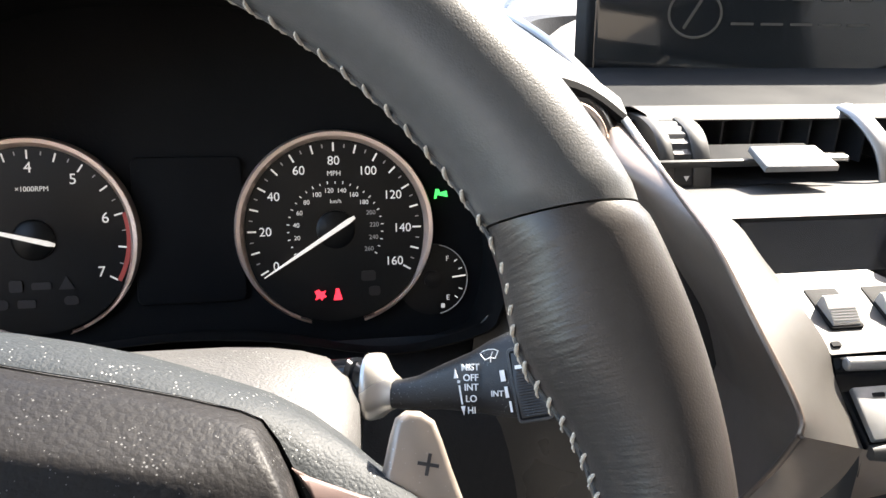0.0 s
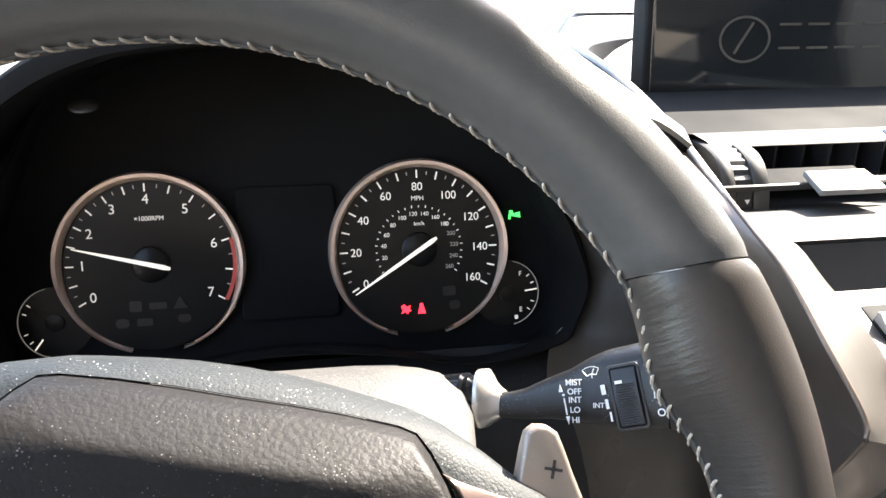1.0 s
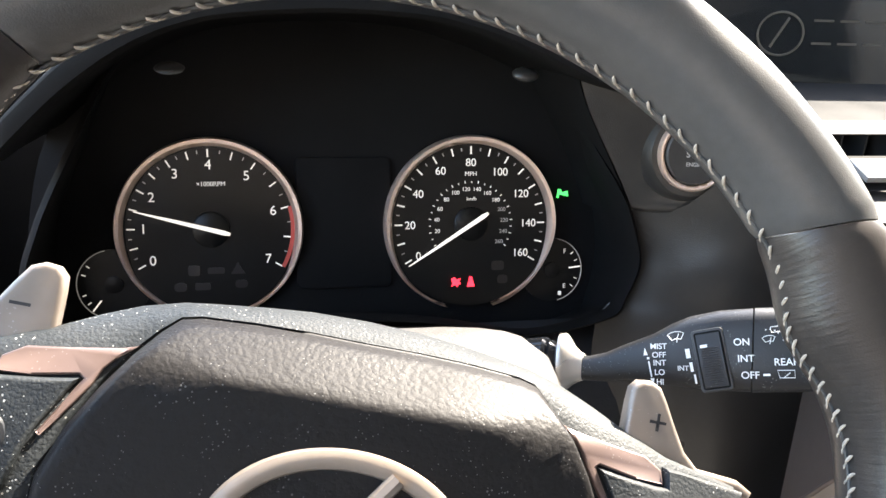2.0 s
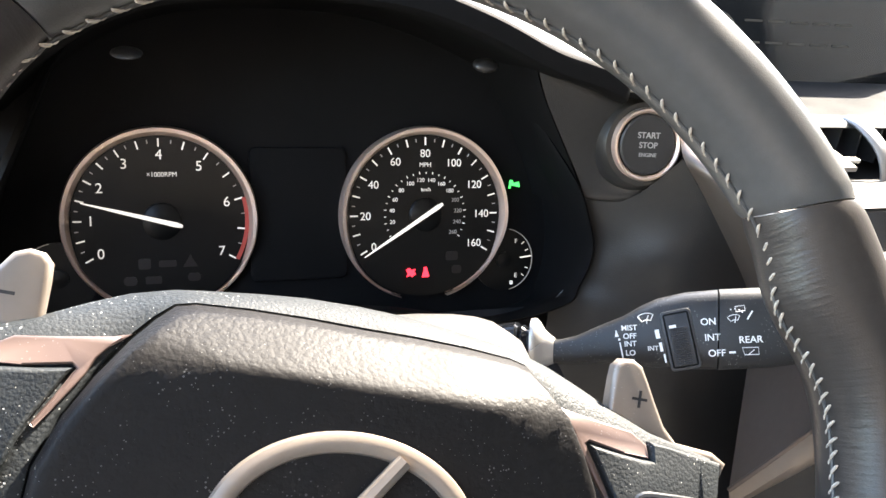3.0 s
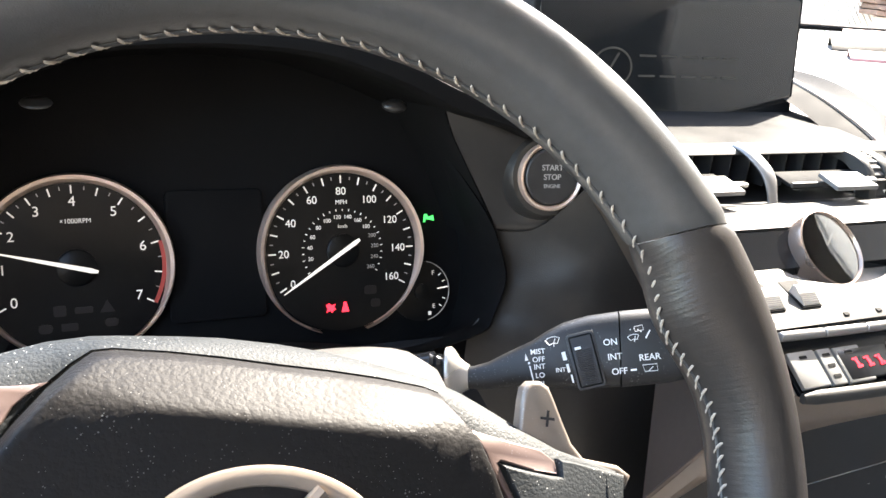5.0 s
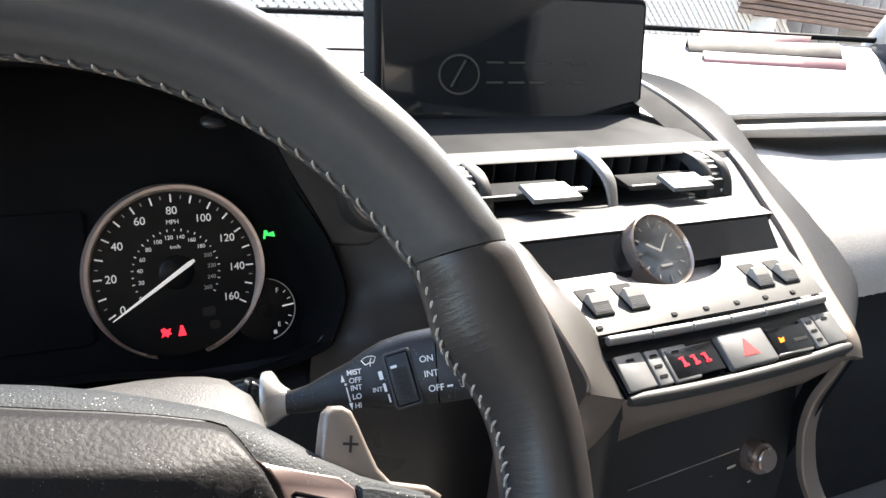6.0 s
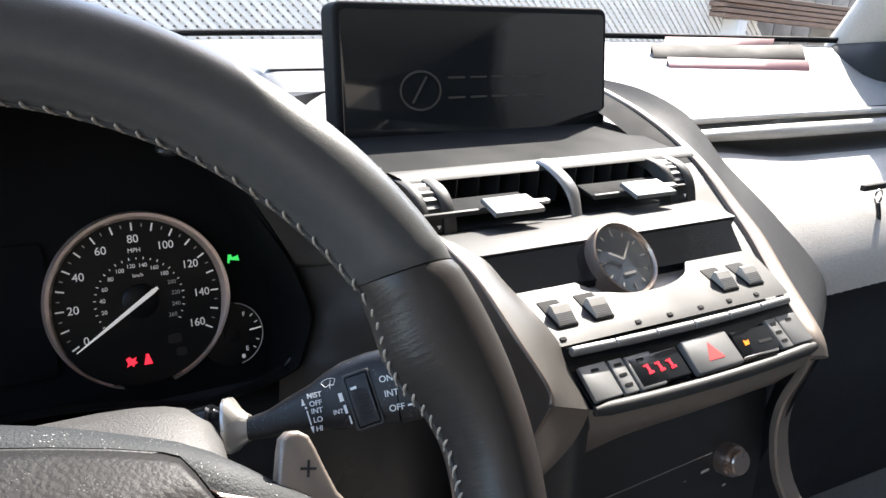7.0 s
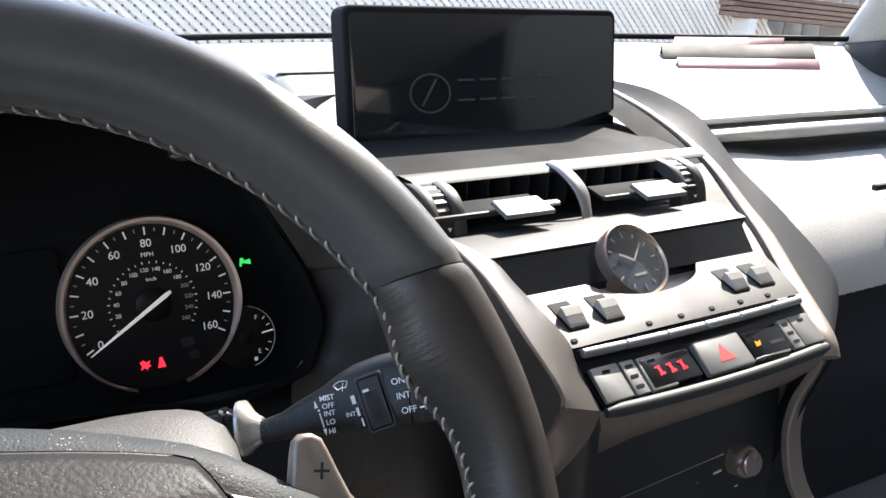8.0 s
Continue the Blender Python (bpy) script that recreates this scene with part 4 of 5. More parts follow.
for text_, u, v in (("MIST", 0.0452, 0.0019), ("OFF", 0.0456, -0.0019), ("INT", 0.0460, -0.0054), ("LO", 0.0462, -0.0096), ("HI", 0.0466, -0.0138)):
    print_on_stalk(text_, u, v, 0.0035)
print_on_stalk("INT", 0.0562, -0.0070, 0.0030)
for text_, u, v in (("ON", 0.0802, 0.0062), ("INT", 0.0822, -0.0008), ("OFF", 0.0842, -0.0078)):
    print_on_stalk(text_, u, v, 0.0043)
print_on_stalk("REAR", 0.0985, -0.0010, 0.0043)
for u, v, w, h, turn, lift in ((0.0409, -0.0036, 0.0010, 0.0010, 0, 0), (0.0420, -0.0084, 0.0006, 0.0072, 13, 0), (0.0580, -0.0003, 0.0019, 0.0041, 13, 0), (0.0598, -0.0061, 0.0013, 0.0041, 13, 0), (0.0617, -0.0112, 0.0008, 0.0040, 13, 0),
                                (0.0646, 0.0034, 0.0030, 0.0013, 13, 0.0021), (0.0908, -0.0070, 0.0028, 0.0009, 6, 0)):
    part("printed_bar", box(w, h, 0.0003, 0, pose(u, v, FACE + lift, 0, 0, turn)), MARK, stalk, "white printed bar")


def icon(pts, u, v, turn=5, closed=True, r=0.00019):
    line = [(x, y, 0) for x, y in pts]
    part("printed_icon", tube(line, r, 5, closed=closed), MARK, stalk, "white printed icon", pose(u, v, FACE + 0.0001, 0, 0, turn))


fan = [(-0.0036, 0.0012), (-0.0020, 0.0020), (0.0, 0.0023), (0.0020, 0.0020), (0.0036, 0.0012), (0.0020, -0.0014), (0.0, -0.0008), (-0.0020, -0.0014)]
icon(fan, 0.0526, 0.0068, 12)
icon([(0.0, -0.0026), (0.0003, -0.0008), (0.0014, 0.0012)], 0.0526, 0.0068, 12, False)
icon([(-0.0034, 0.0016), (0.0034, 0.0016), (0.0034, -0.0016), (-0.0026, -0.0016)], 0.0985, -0.0060)
icon([(-0.0012, -0.0017), (0.0016, 0.0006)], 0.0985, -0.0060, closed=False)
small_fan = [(x * 0.75, y * 0.75) for x, y in fan]
icon(small_fan, 0.0912, 0.0082, 12)
icon([(0.0, -0.0020), (0.0010, 0.0008)], 0.0912, 0.0082, 12, False)
icon([(-0.0020, 0.0012), (0.0020, 0.0012), (0.0020, -0.0012), (-0.0020, -0.0012)], 0.0938, 0.0128, 12)
icon([(-0.0012, -0.0018), (0.0012, 0.0018)], 0.0980, 0.0100, closed=False, r=0.0004)
for du, dv in ((-0.0016, 0.0038), (0.0002, 0.0042), (0.0020, 0.0038), (0.0034, 0.0028)):
    icon([(0, 0), (0.0004, 0.0004)], 0.0912 + du, 0.0082 + dv, closed=False, r=0.0003)
for u, v, turn in ((0.0395, -0.0008, 10), (0.0434, -0.0140, 190)):
    part("arrow", plate([(-0.0009, -0.0016), (0.0009, -0.0016), (0.0, 0.0018)], 0, 0.0002, 0, pose(u, v, FACE, 0, 0, turn)), MARK, stalk, "white printed arrow")

# ---- steering wheel ----
LEAN_W, TURN_W = radians(28), radians(13.7)
W_UP, W_OUT = Vector((0, math.sin(LEAN_W), math.cos(LEAN_W))), Vector((0, -math.cos(LEAN_W), math.sin(LEAN_W)))
WX = Vector((1, 0, 0)) * math.cos(TURN_W) - W_UP * math.sin(TURN_W)
WY = Vector((1, 0, 0)) * math.sin(TURN_W) + W_UP * math.cos(TURN_W)
wheel = thing("steering_wheel", "black leather steering wheel with cream stitching, turned slightly clockwise", "steering wheel", basis((-0.0675, 0.1643, 1.0085), WX, WY, W_OUT))
RIM_R, RIM_A, RIM_B = 0.1665, 0.0182, 0.0178


def grip(ang):
    """How far the rim swells inwards at an angle, for the thumb rests."""
    a = min(ang, 180 - ang)
    return 0.0066 * math.exp(-(((a - 31.5) / 6.2) ** 2)) - 0.0032 * step(27, 15, a)


def rim_row(ang, pinch, tilt=0.0, n=32):
    """The rim's section at an angle; pinch draws it in where two covers meet."""
    row = []
    for j in range(n):
        f = 2 * math.pi * j / n
        c, s = math.cos(f), math.sin(f)
        a = radians(ang + tilt * c * (1 if math.cos(radians(ang)) > 0 else -1))
        r = RIM_R + (RIM_A - pinch) * c
        if c < 0:
            r += grip(ang) * c
        row.append((r * math.cos(a), r * math.sin(a), (RIM_B - pinch) * s))
    return row


def rim_piece(name, a0, a1, mat, label, lip0=True, lip1=True):
    n = max(8, int(abs(a1 - a0) / 1.2))
    rows = []
    if lip0:
        rows.append(rim_row(a0 + 0.15, 0.0022, -2.4))
    for i in range(n + 1):
        t = i / n
        e = min(1.0, (i if lip0 else 99) / 1.5, ((n - i) if lip1 else 99) / 1.5)
        rows.append(rim_row(a0 + (a1 - a0) * t, 0.0010 * (1 - e) ** 2, -2.4 * max(0, 1 - min(abs(ang_to(a0, a0 + (a1 - a0) * t)), abs(ang_to(a1, a0 + (a1 - a0) * t))) / 14)))
    if lip1:
        rows.append(rim_row(a1 - 0.15, 0.0022, -2.4))
    return part(name, loft(rows), mat, wheel, label, angle=50)


def ang_to(a, b):
    return b - a


rim_piece("rim_cover", 41.5, 138.5, LEATHER, "smooth black leather upper rim cover")
rim_piece("rim_grip", -62, 41.3, LEATHER_GRIP, "creased black leather grip with thumb rest")
rim_piece("rim_grip", 138.7, 242, LEATHER_GRIP, "creased black leather grip with thumb rest")
rim_piece("rim_foot", 242.2, 297.8, LEATHER, "smooth black leather lower rim cover")
# stitched joint along the inside of the rim
ridge = []
for i in range(181):
    ang = -62 + 304 * i / 180
    r = RIM_R - RIM_A - grip(ang) - 0.0002
    ridge.append((r * math.cos(radians(ang)), r * math.sin(radians(ang)), 0.0005))
part("seam_cord", tube(ridge, 0.0006, 6), LEATHER, wheel, "dark closed seam inside the rim")
front_me = finish("stitch", tube([(-0.0006, 0.0002, -0.0002), (0.0004, 0.0005, 0.0006), (0.0013, 0.0004, 0.0016), (0.0021, 0.0001, 0.0024), (0.0024, -0.0003, 0.0028)], [0.0003, 0.0005, 0.00056, 0.0005, 0.0002], 7, up=(0, 1, 0)), THREAD)
rear_me = finish("stitch", tube([(-0.0004, 0.0003, -0.0001), (-0.0013, 0.0003, -0.0008), (-0.0023, 0.0000, -0.0015)], [0.00025, 0.00038, 0.00018], 6, up=(0, 1, 0)), THREAD)
for ang in [-61 + 1.86 * k for k in range(55)] + [41.8 + 2.56 * k for k in range(38)] + [139 + 1.86 * k for k in range(55)]:
    r = RIM_R - RIM_A - grip(ang) - 0.0004
    a = radians(ang)
    seat = basis((r * math.cos(a), r * math.sin(a), 0.0004), (-math.sin(a), math.cos(a), 0), (-math.cos(a), -math.sin(a), 0), (0, 0, 1)) @ pose(0, 0, 0, 0, random.uniform(-9, 9), 0)
    again("stitch", front_me, wheel, seat)
    again("stitch", rear_me, wheel, seat)


def mirrored(pts):
    return pts + [(-x, y) for x, y in pts[::-1] if abs(x) > 1e-6]


# airbag cover
edge_half = [(0.0, 0.0470), (0.020, 0.0472), (0.040, 0.0468), (0.058, 0.0456), (0.0645, 0.0440), (0.0700, 0.0385), (0.0765, 0.0300), (0.0840, 0.0180), (0.0905, 0.0050), (0.0950, -0.010), (0.0950, -0.035),
             (0.088, -0.062), (0.070, -0.085), (0.040, -0.099), (0.0, -0.103)]


def edge_h(y):
    return -0.0435 - 0.0225 * step(-0.03, 0.047, y)


def cover_row(s, grow=0.0, sink=0.0):
    row = []
    for x, y in mirrored(edge_half):
        yy = -0.028 + (y + 0.028) * s
        over = max(0.0, yy - 0.0265)
        h = -0.0405 - 0.0008 * s * s - 1.18 * (over * over / (over + 0.004))
        if s > 0.955:
            h += (edge_h(y) - h) * ((s - 0.955) / 0.045) ** 2
        row.append((x * (s + grow), -0.028 + (y + 0.028) * (s + grow), h - sink))
    return row


part("airbag_cover", loft([cover_row(1.0, -0.012, 0.012), cover_row(1.0, -0.006, 0.0022)] + [cover_row(s) for s in (0.994, 0.987, 0.98, 0.972, 0.964, 0.955, 0.93, 0.90, 0.87, 0.84, 0.81, 0.785, 0.765, 0.745, 0.725, 0.705, 0.685, 0.66, 0.62, 0.54, 0.42, 0.28, 0.12)]),
     PAD, wheel, "black leatherette airbag cover with dust specks", angle=60)
# hub surround and spokes
out_half = [(0.0, 0.0555), (0.020, 0.0550), (0.036, 0.0535), (0.056, 0.0510), (0.066, 0.0495), (0.080, 0.0455), (0.092, 0.0400), (0.104, 0.0335), (0.120, 0.0265), (0.150, 0.0200), (0.153, -0.030),
            (0.118, -0.052), (0.090, -0.090), (0.045, -0.118), (0.0, -0.124)]


def out_h(x, y):
    return (-0.080 + 0.018 * step(0.075, 0.12, abs(x))) if y > -0.03 else -0.062


def between(t, dh=0.0):
    row = []
    for (x0, y0), (x1, y1) in zip(mirrored(edge_half), mirrored(out_half)):
        x, y = x0 + (x1 - x0) * t, y0 + (y1 - y0) * t
        h = (edge_h(y0) - 0.001) + (out_h(x1, y1) - edge_h(y0) + 0.001) * t + 0.0022 * math.sin(t * math.pi)
        row.append((x, y, h + dh))
    return row


part("hub_surround", loft([between(0.0, -0.014), between(0.01, -0.0015), between(0.06), between(0.25), between(0.5), between(0.75), between(0.95, -0.0004), between(1.0, -0.003), between(1.0, -0.03)], cap=False), HUB, wheel, "dark dusty hub surround with two spokes", angle=50)
part("hub_back", lathe([(0.05, -0.12), (0.058, -0.10), (0.056, -0.082), (0.0, -0.082)], 40), MATT, wheel, "black hub behind the cover", pose(0, -0.03, 0))
trim_edge = [(0.0755, 0.0322), (0.0812, 0.0305), (0.0960, 0.0280), (0.1090, 0.0262), (0.1150, 0.0222), (0.1155, 0.0172), (0.1045, 0.0178), (0.0910, 0.0203), (0.0895, 0.0192), (0.0935, 0.0105), (0.0982, 0.0015), (0.0966, 0.0005), (0.0925, 0.0072), (0.0862, 0.0182), (0.0845, 0.0232), (0.0812, 0.0272)]
pad_edge = [(0.0905, 0.0192), (0.1000, 0.0178), (0.1120, 0.0165), (0.1165, 0.0165), (0.1165, 0.0232), (0.1230, 0.0228), (0.1400, 0.0205), (0.1500, 0.0192), (0.1520, -0.028), (0.118, -0.034), (0.1035, -0.020), (0.1005, -0.004), (0.0985, 0.0030)]
SURFACE = [(p, q) for t in range(0, 21) for p, q in [(Vector(v[:2]), v[2]) for k in range(14) for v in [Vector(between(t / 20)[k]).lerp(Vector(between(t / 20)[k + 1]), f / 8) for f in range(8)]]]


def laid(pts, s, lift, depth, bevel):
    """A flat piece that follows the hub surround's surface."""
    bm = plate(pts, -depth, 0.0, bevel, segments=3)
    for v in bm.verts:
        q = Vector((v.co.x, v.co.y))
        v.co.z += min(SURFACE, key=lambda e: (e[0] - q).length_squared)[1] + lift
        v.co.x *= s
    return bm


for s in (1, -1):
    part("spoke_trim", laid(trim_edge, s, 0.0022, 0.008, 0.0008), TRIM, wheel, "champagne satin spoke trim")
    part("spoke_pad", laid(pad_edge, s, 0.0042, 0.010, 0.0016), HUB, wheel, "dusty grained spoke pad")
    part("switch", plate([(s * x, y) for x, y in rounded(0.030, 0.024, 0.006)][::s], -0.060, -0.0470, 0.0015, pose(s * 0.122, -0.008, 0), 3), GLOSS, wheel, "gloss black spoke switch")
    rim_ = [(s * x, y, 0) for x, y in rounded(0.031, 0.025, 0.0065)]
    part("switch_rim", tube(rim_, 0.0016, 8, closed=True), GLOSS_SOFT, wheel, "dark satin rim round the switch", pose(s * 0.122, -0.008, -0.0482))
    paddle = [(0.1040, 0.0450), (0.1046, 0.0505), (0.1075, 0.0535), (0.1120, 0.0540), (0.1165, 0.0520), (0.1200, 0.0465), (0.1245, 0.0385), (0.1300, 0.0295), (0.1365, 0.0238), (0.1540, 0.0222), (0.1610, 0.0185), (0.1590, 0.0125), (0.1350, 0.0105), (0.1180, 0.0120), (0.1060, 0.0200), (0.1036, 0.0330)]
    pd = part("shift_paddle", plate([(s * x, y) for x, y in paddle][::s], -0.0745, -0.0685, 0.0022, segments=4), PADDLE, wheel, "silver satin shift paddle", angle=60)
    sign = box(0.0068, 0.0011, 0.0004, 0, pose(s * 0.1165, 0.0388, -0.0684))
    if s > 0:
        box(0.0011, 0.0068, 0.0004, 0, pose(0.1165, 0.0388, -0.06838), sign)
    part("paddle_sign", sign, DARK_MARK, pd, "dark printed sign")
# emblem: plain oval ring with a slanted stroke
oval = [(0.0415 * math.cos(2 * math.pi * i / 72), -0.0205 + 0.0305 * math.sin(2 * math.pi * i / 72), -0.0385 - 0.002 * max(0, math.sin(2 * math.pi * i / 72)) ** 2) for i in range(72)]
emblem = part("emblem", tube(oval, 0.0036, 10, closed=True, flat=0.7), SATIN, wheel, "satin silver oval emblem")
part("emblem_stroke", tube([(0.015, 0.0065, -0.0385), (0.004, -0.008, -0.0375), (-0.014, -0.036, -0.0365)], 0.0030, 8), SATIN, emblem, "satin silver stroke")

# ---- centre console ----
CX = 0.335
console = thing("centre_console", "silver and champagne centre console with dark display strip", "console", pose(CX, 0.33, 0.98))
CM = console.matrix_basis.inverted()


def con_part(name, bm, mat, parent=None, label="", angle=38):
    bmesh.ops.transform(bm, matrix=CM, verts=bm.verts)
    return part(name, bm, mat, parent or console, label, angle=angle)


def slab(prof, hw, back=0.012, n=8, bow=0.0):
    """A panel that follows a profile of (y, z, half width) from back to front, with thickness below."""
    rows = []
    for y, z, w in prof:
        rows.append([(CX + w * (2 * i / n - 1), y - bow * (1 - (2 * i / n - 1) ** 2), z) for i in range(n + 1)])
    bm = loft(rows, closed=False, cap=False)
    under = [[(p[0], p[1] + back * 0.3, p[2] - back) for p in r] for r in rows]
    bm2 = loft([rows[0], under[0]], closed=False, cap=False, bm=bm)
    loft([rows[-1], under[-1]], closed=False, cap=False, bm=bm2)
    for k in (0, -1):
        loft([[r[k] for r in rows], [r[k] for r in under]], closed=False, cap=False, bm=bm2)
    return bm2


# lower strip over the display, switch panel, button bank, lower lip
con_part("upper_strip", slab([(0.415, 1.0120, 0.132), (0.395, 1.0160, 0.131), (0.372, 1.0168, 0.126), (0.352, 1.0160, 0.120)], 0), SILVER, label="pale silver strip under the vents")
con_part("display_strip", slab([(0.350, 1.0145, 0.112), (0.344, 1.0085, 0.110), (0.330, 0.9965, 0.106)], 0, 0.006), GLOSS, label="gloss black display strip")


CLOCK_X = 0.3245


def panel_point(u, v):
    """The switch panel, with a scoop in its back edge below the clock."""
    dx = (2 * u - 1)
    x = CX + 0.110 * dx
    d = (x - CLOCK_X - 0.002) / (0.044 if x < CLOCK_X + 0.002 else 0.050)
    back = 0.3295 - (0.0190 * math.sqrt(1 - d * d) if abs(d) < 1 else 0.0)
    y = back + (0.284 - back) * v
    x = CX + dx * (0.102 + 0.010 * (y - 0.284) / 0.0455)
    return (x, y, 0.9805 + 0.0165 * ((y - 0.284) / 0.0455) ** 0.85 if y > 0.284 else 0.9805)


con_part("switch_panel", grid_sheet(panel_point, 60, 8), SILVER, label="silver switch panel with toggles")
scoop_edge = [panel_point(i / 60, 0) for i in range(61)]
con_part("panel_lip", loft([scoop_edge, [(p[0], p[1] + 0.0015, p[2] - 0.012) for p in scoop_edge]], closed=False, cap=False), SILVER, label="silver edge of the switch panel")
con_part("display_floor", slab([(0.332, 0.990, 0.107), (0.322, 0.9835, 0.1055), (0.314, 0.9815, 0.1045), (0.308, 0.9835, 0.104)], 0, 0.004), SILVER_LIGHT, label="shaded silver bowl round the clock")
con_part("under_shelf", slab([(0.284, 0.9790, 0.101), (0.281, 0.9735, 0.1005), (0.2775, 0.9680, 0.1005), (0.2565, 0.9545, 0.099)], 0, 0.010), GLOSS, label="gloss black button bank")
for k in range(6):
    x0, x1 = CX - 0.0975 + 0.0325 * k, CX - 0.0975 + 0.0325 * (k + 1) - 0.0006
    line = [(x0 + (x1 - x0) * f, 0.2805 - 0.003 * (1 - ((x0 + (x1 - x0) * f - CX) / 0.0985) ** 2), 0.9778) for f in (0, 0.02, 0.33, 0.67, 0.98, 1)]
    con_part("preset_bar", tube(line, [0.0022, 0.0029, 0.0030, 0.0030, 0.0029, 0.0022], 10), SILVER_LIGHT, label="slim silver preset key")
lipb = [(CX - 0.0985 + 0.197 * i / 20, 0.2550 - 0.005 * (1 - (i / 10 - 1) ** 2), 0.9525) for i in range(21)]
con_part("lower_lip", tube(lipb, [0.003] + [0.0042] * 19 + [0.003], 10), SILVER, label="pale silver lower lip")


def on_panel(x, y):
    """A pose on the switch panel's slope."""
    z = 0.9807 + 0.0165 * ((y - 0.284) / 0.0455) ** 0.85
    return pose(x, y, z, math.degrees(math.atan(0.31)), 0, 0)


def toggle(x, y):
    t = thing("toggle_switch", "ribbed silver toggle switch set in a dark slot", "toggle switch", on_panel(x, y), "toggle switches")
    part("slot", plate(rounded(0.0160, 0.0245, 0.0012), -0.002, 0.0005, 0.0002, pose(0, 0.0020, 0)), MATT, t, "dark slot")
    body = bmesh.new()
    prof = [(-0.0090, 0.0004), (-0.0086, 0.0016), (-0.0040, 0.0036), (0.0004, 0.0055), (0.0028, 0.0064), (0.0042, 0.0058), (0.0048, 0.0003)]
    loft([[(sx * 0.0066, p[0], p[1]) for p in prof] for sx in (-1, -0.94, 0.94, 1)], bm=body)
    part("lever", body, LEVER, t, "silver lever")
    for k in range(5):
        part("rib", box(0.0126, 0.0005, 0.0005, 0, pose(0, -0.0026 - 0.0012 * k, 0.0043 - 0.00052 * k, 23, 0, 0)), SILVER_LIGHT, t)
    return t


first = toggle(0.2475, 0.305)
for x in (0.276, 0.3905, 0.4165):
    copy_thing(first, on_panel(x, 0.305))
lampslot_me = finish("indicator_slot", plate(rounded(0.0042, 0.0026, 0.0005), -0.0006, 0.0002), MATT)
for x in (0.2375, 0.297, 0.3245, 0.3525, 0.380, 0.4075):
    again("indicator_slot", lampslot_me, console, CM @ on_panel(x, 0.2882) @ pose(0, 0, 0.0002))


def bank(x, dz=0.0):
    """A pose on the sloped button bank; y up the slope."""
    return pose(x, 0.2670 - 0.0030 * (1 - ((x - CX) / 0.1) ** 2), 0.9622 + dz, 35, 0, 0)


key_me = finish("key", plate(rounded(0.0205, 0.0225, 0.0010), 0, 0.0026, 0.0006), SILVER_KEY)
thin_me = finish("key", plate(rounded(0.0105, 0.0225, 0.0008), 0, 0.0026, 0.0006), SILVER_KEY)
window_me = finish("key_lamp", plate(rounded(0.0056, 0.0018, 0.0004), 0, 0.0003), MATT)
for x0, sgn in ((CX - 0.0985, 1), (CX + 0.0985, -1)):
    for dx, me_, nm in ((0.0115, key_me, 1), (0.0285, thin_me, 3), (0.0455, key_me, 1)):
        if sgn < 0 and dx > 0.04:
            continue
        x = x0 + sgn * dx
        k_ = again("seat_heater_key", me_, console, CM @ bank(x), "silver button")
        for j in range(nm):
            again("key_lamp", window_me, k_, pose(0, 0.0072 - 0.0066 * j, 0.0027))
redwin = con_part("temperature_display", plate(rounded(0.040, 0.019, 0.001), 0, 0.0025, 0.0004, bank(0.2935)), GLOSS, label="black display with red lit figures")
figure_me = finish("lit_figure", box(0.0030, 0.0085, 0.0003, 0, None, box(0.0060, 0.0022, 0.0003, 0, pose(0.0004, -0.0032, 0), box(0.0058, 0.0014, 0.0003, 0, pose(-0.0008, 0.0040, 0)))), LAMP_RED)
for k in range(3):
    again("lit_figure", figure_me, redwin, CM @ bank(0.2845 + 0.0090 * k) @ pose(0, 0.0, 0.0028, 0, 0, 8) @ Matrix.Scale(0.72, 4), "red lit figure")
hazard = con_part("hazard_key", plate(rounded(0.041, 0.0235, 0.0018), 0, 0.0042, 0.0012, bank(0.3375)), SILVER_KEY, label="silver hazard button with red triangle")
con_part("triangle", plate([(-0.0068, -0.0052), (0.0068, -0.0052), (0.0, 0.0066)], 0.0043, 0.0045, 0, bank(0.3375)), material("hazard_red", (0.5, 0.05, 0.05), 0.5, emit=(1, 0.05, 0.05), emit_strength=0.25), hazard, "red printed triangle")
amber = con_part("airbag_status_display", plate(rounded(0.036, 0.018, 0.001), 0, 0.0025, 0.0004, bank(0.380)), GLOSS, label="black status display with amber mark")
con_part("status_mark", plate([(-0.0028, -0.0018), (0.0014, -0.0014), (0.0028, 0.002), (0.0, 0.0010), (-0.002, 0.0022)], 0.0027, 0.0030, 0, bank(0.371)), LAMP_AMBER, amber, "lit amber mark")
con_part("status_bar", box(0.013, 0.0022, 0.0004, 0, bank(0.388) @ pose(0, -0.002, 0.0028)), SCREEN_DIM, amber)
con_part("chrome_edge", box(0.033, 0.0016, 0.0018, 0.0005, bank(0.376) @ pose(0, -0.0102, 0.0035)), CHROME, amber, "thin chrome edge")

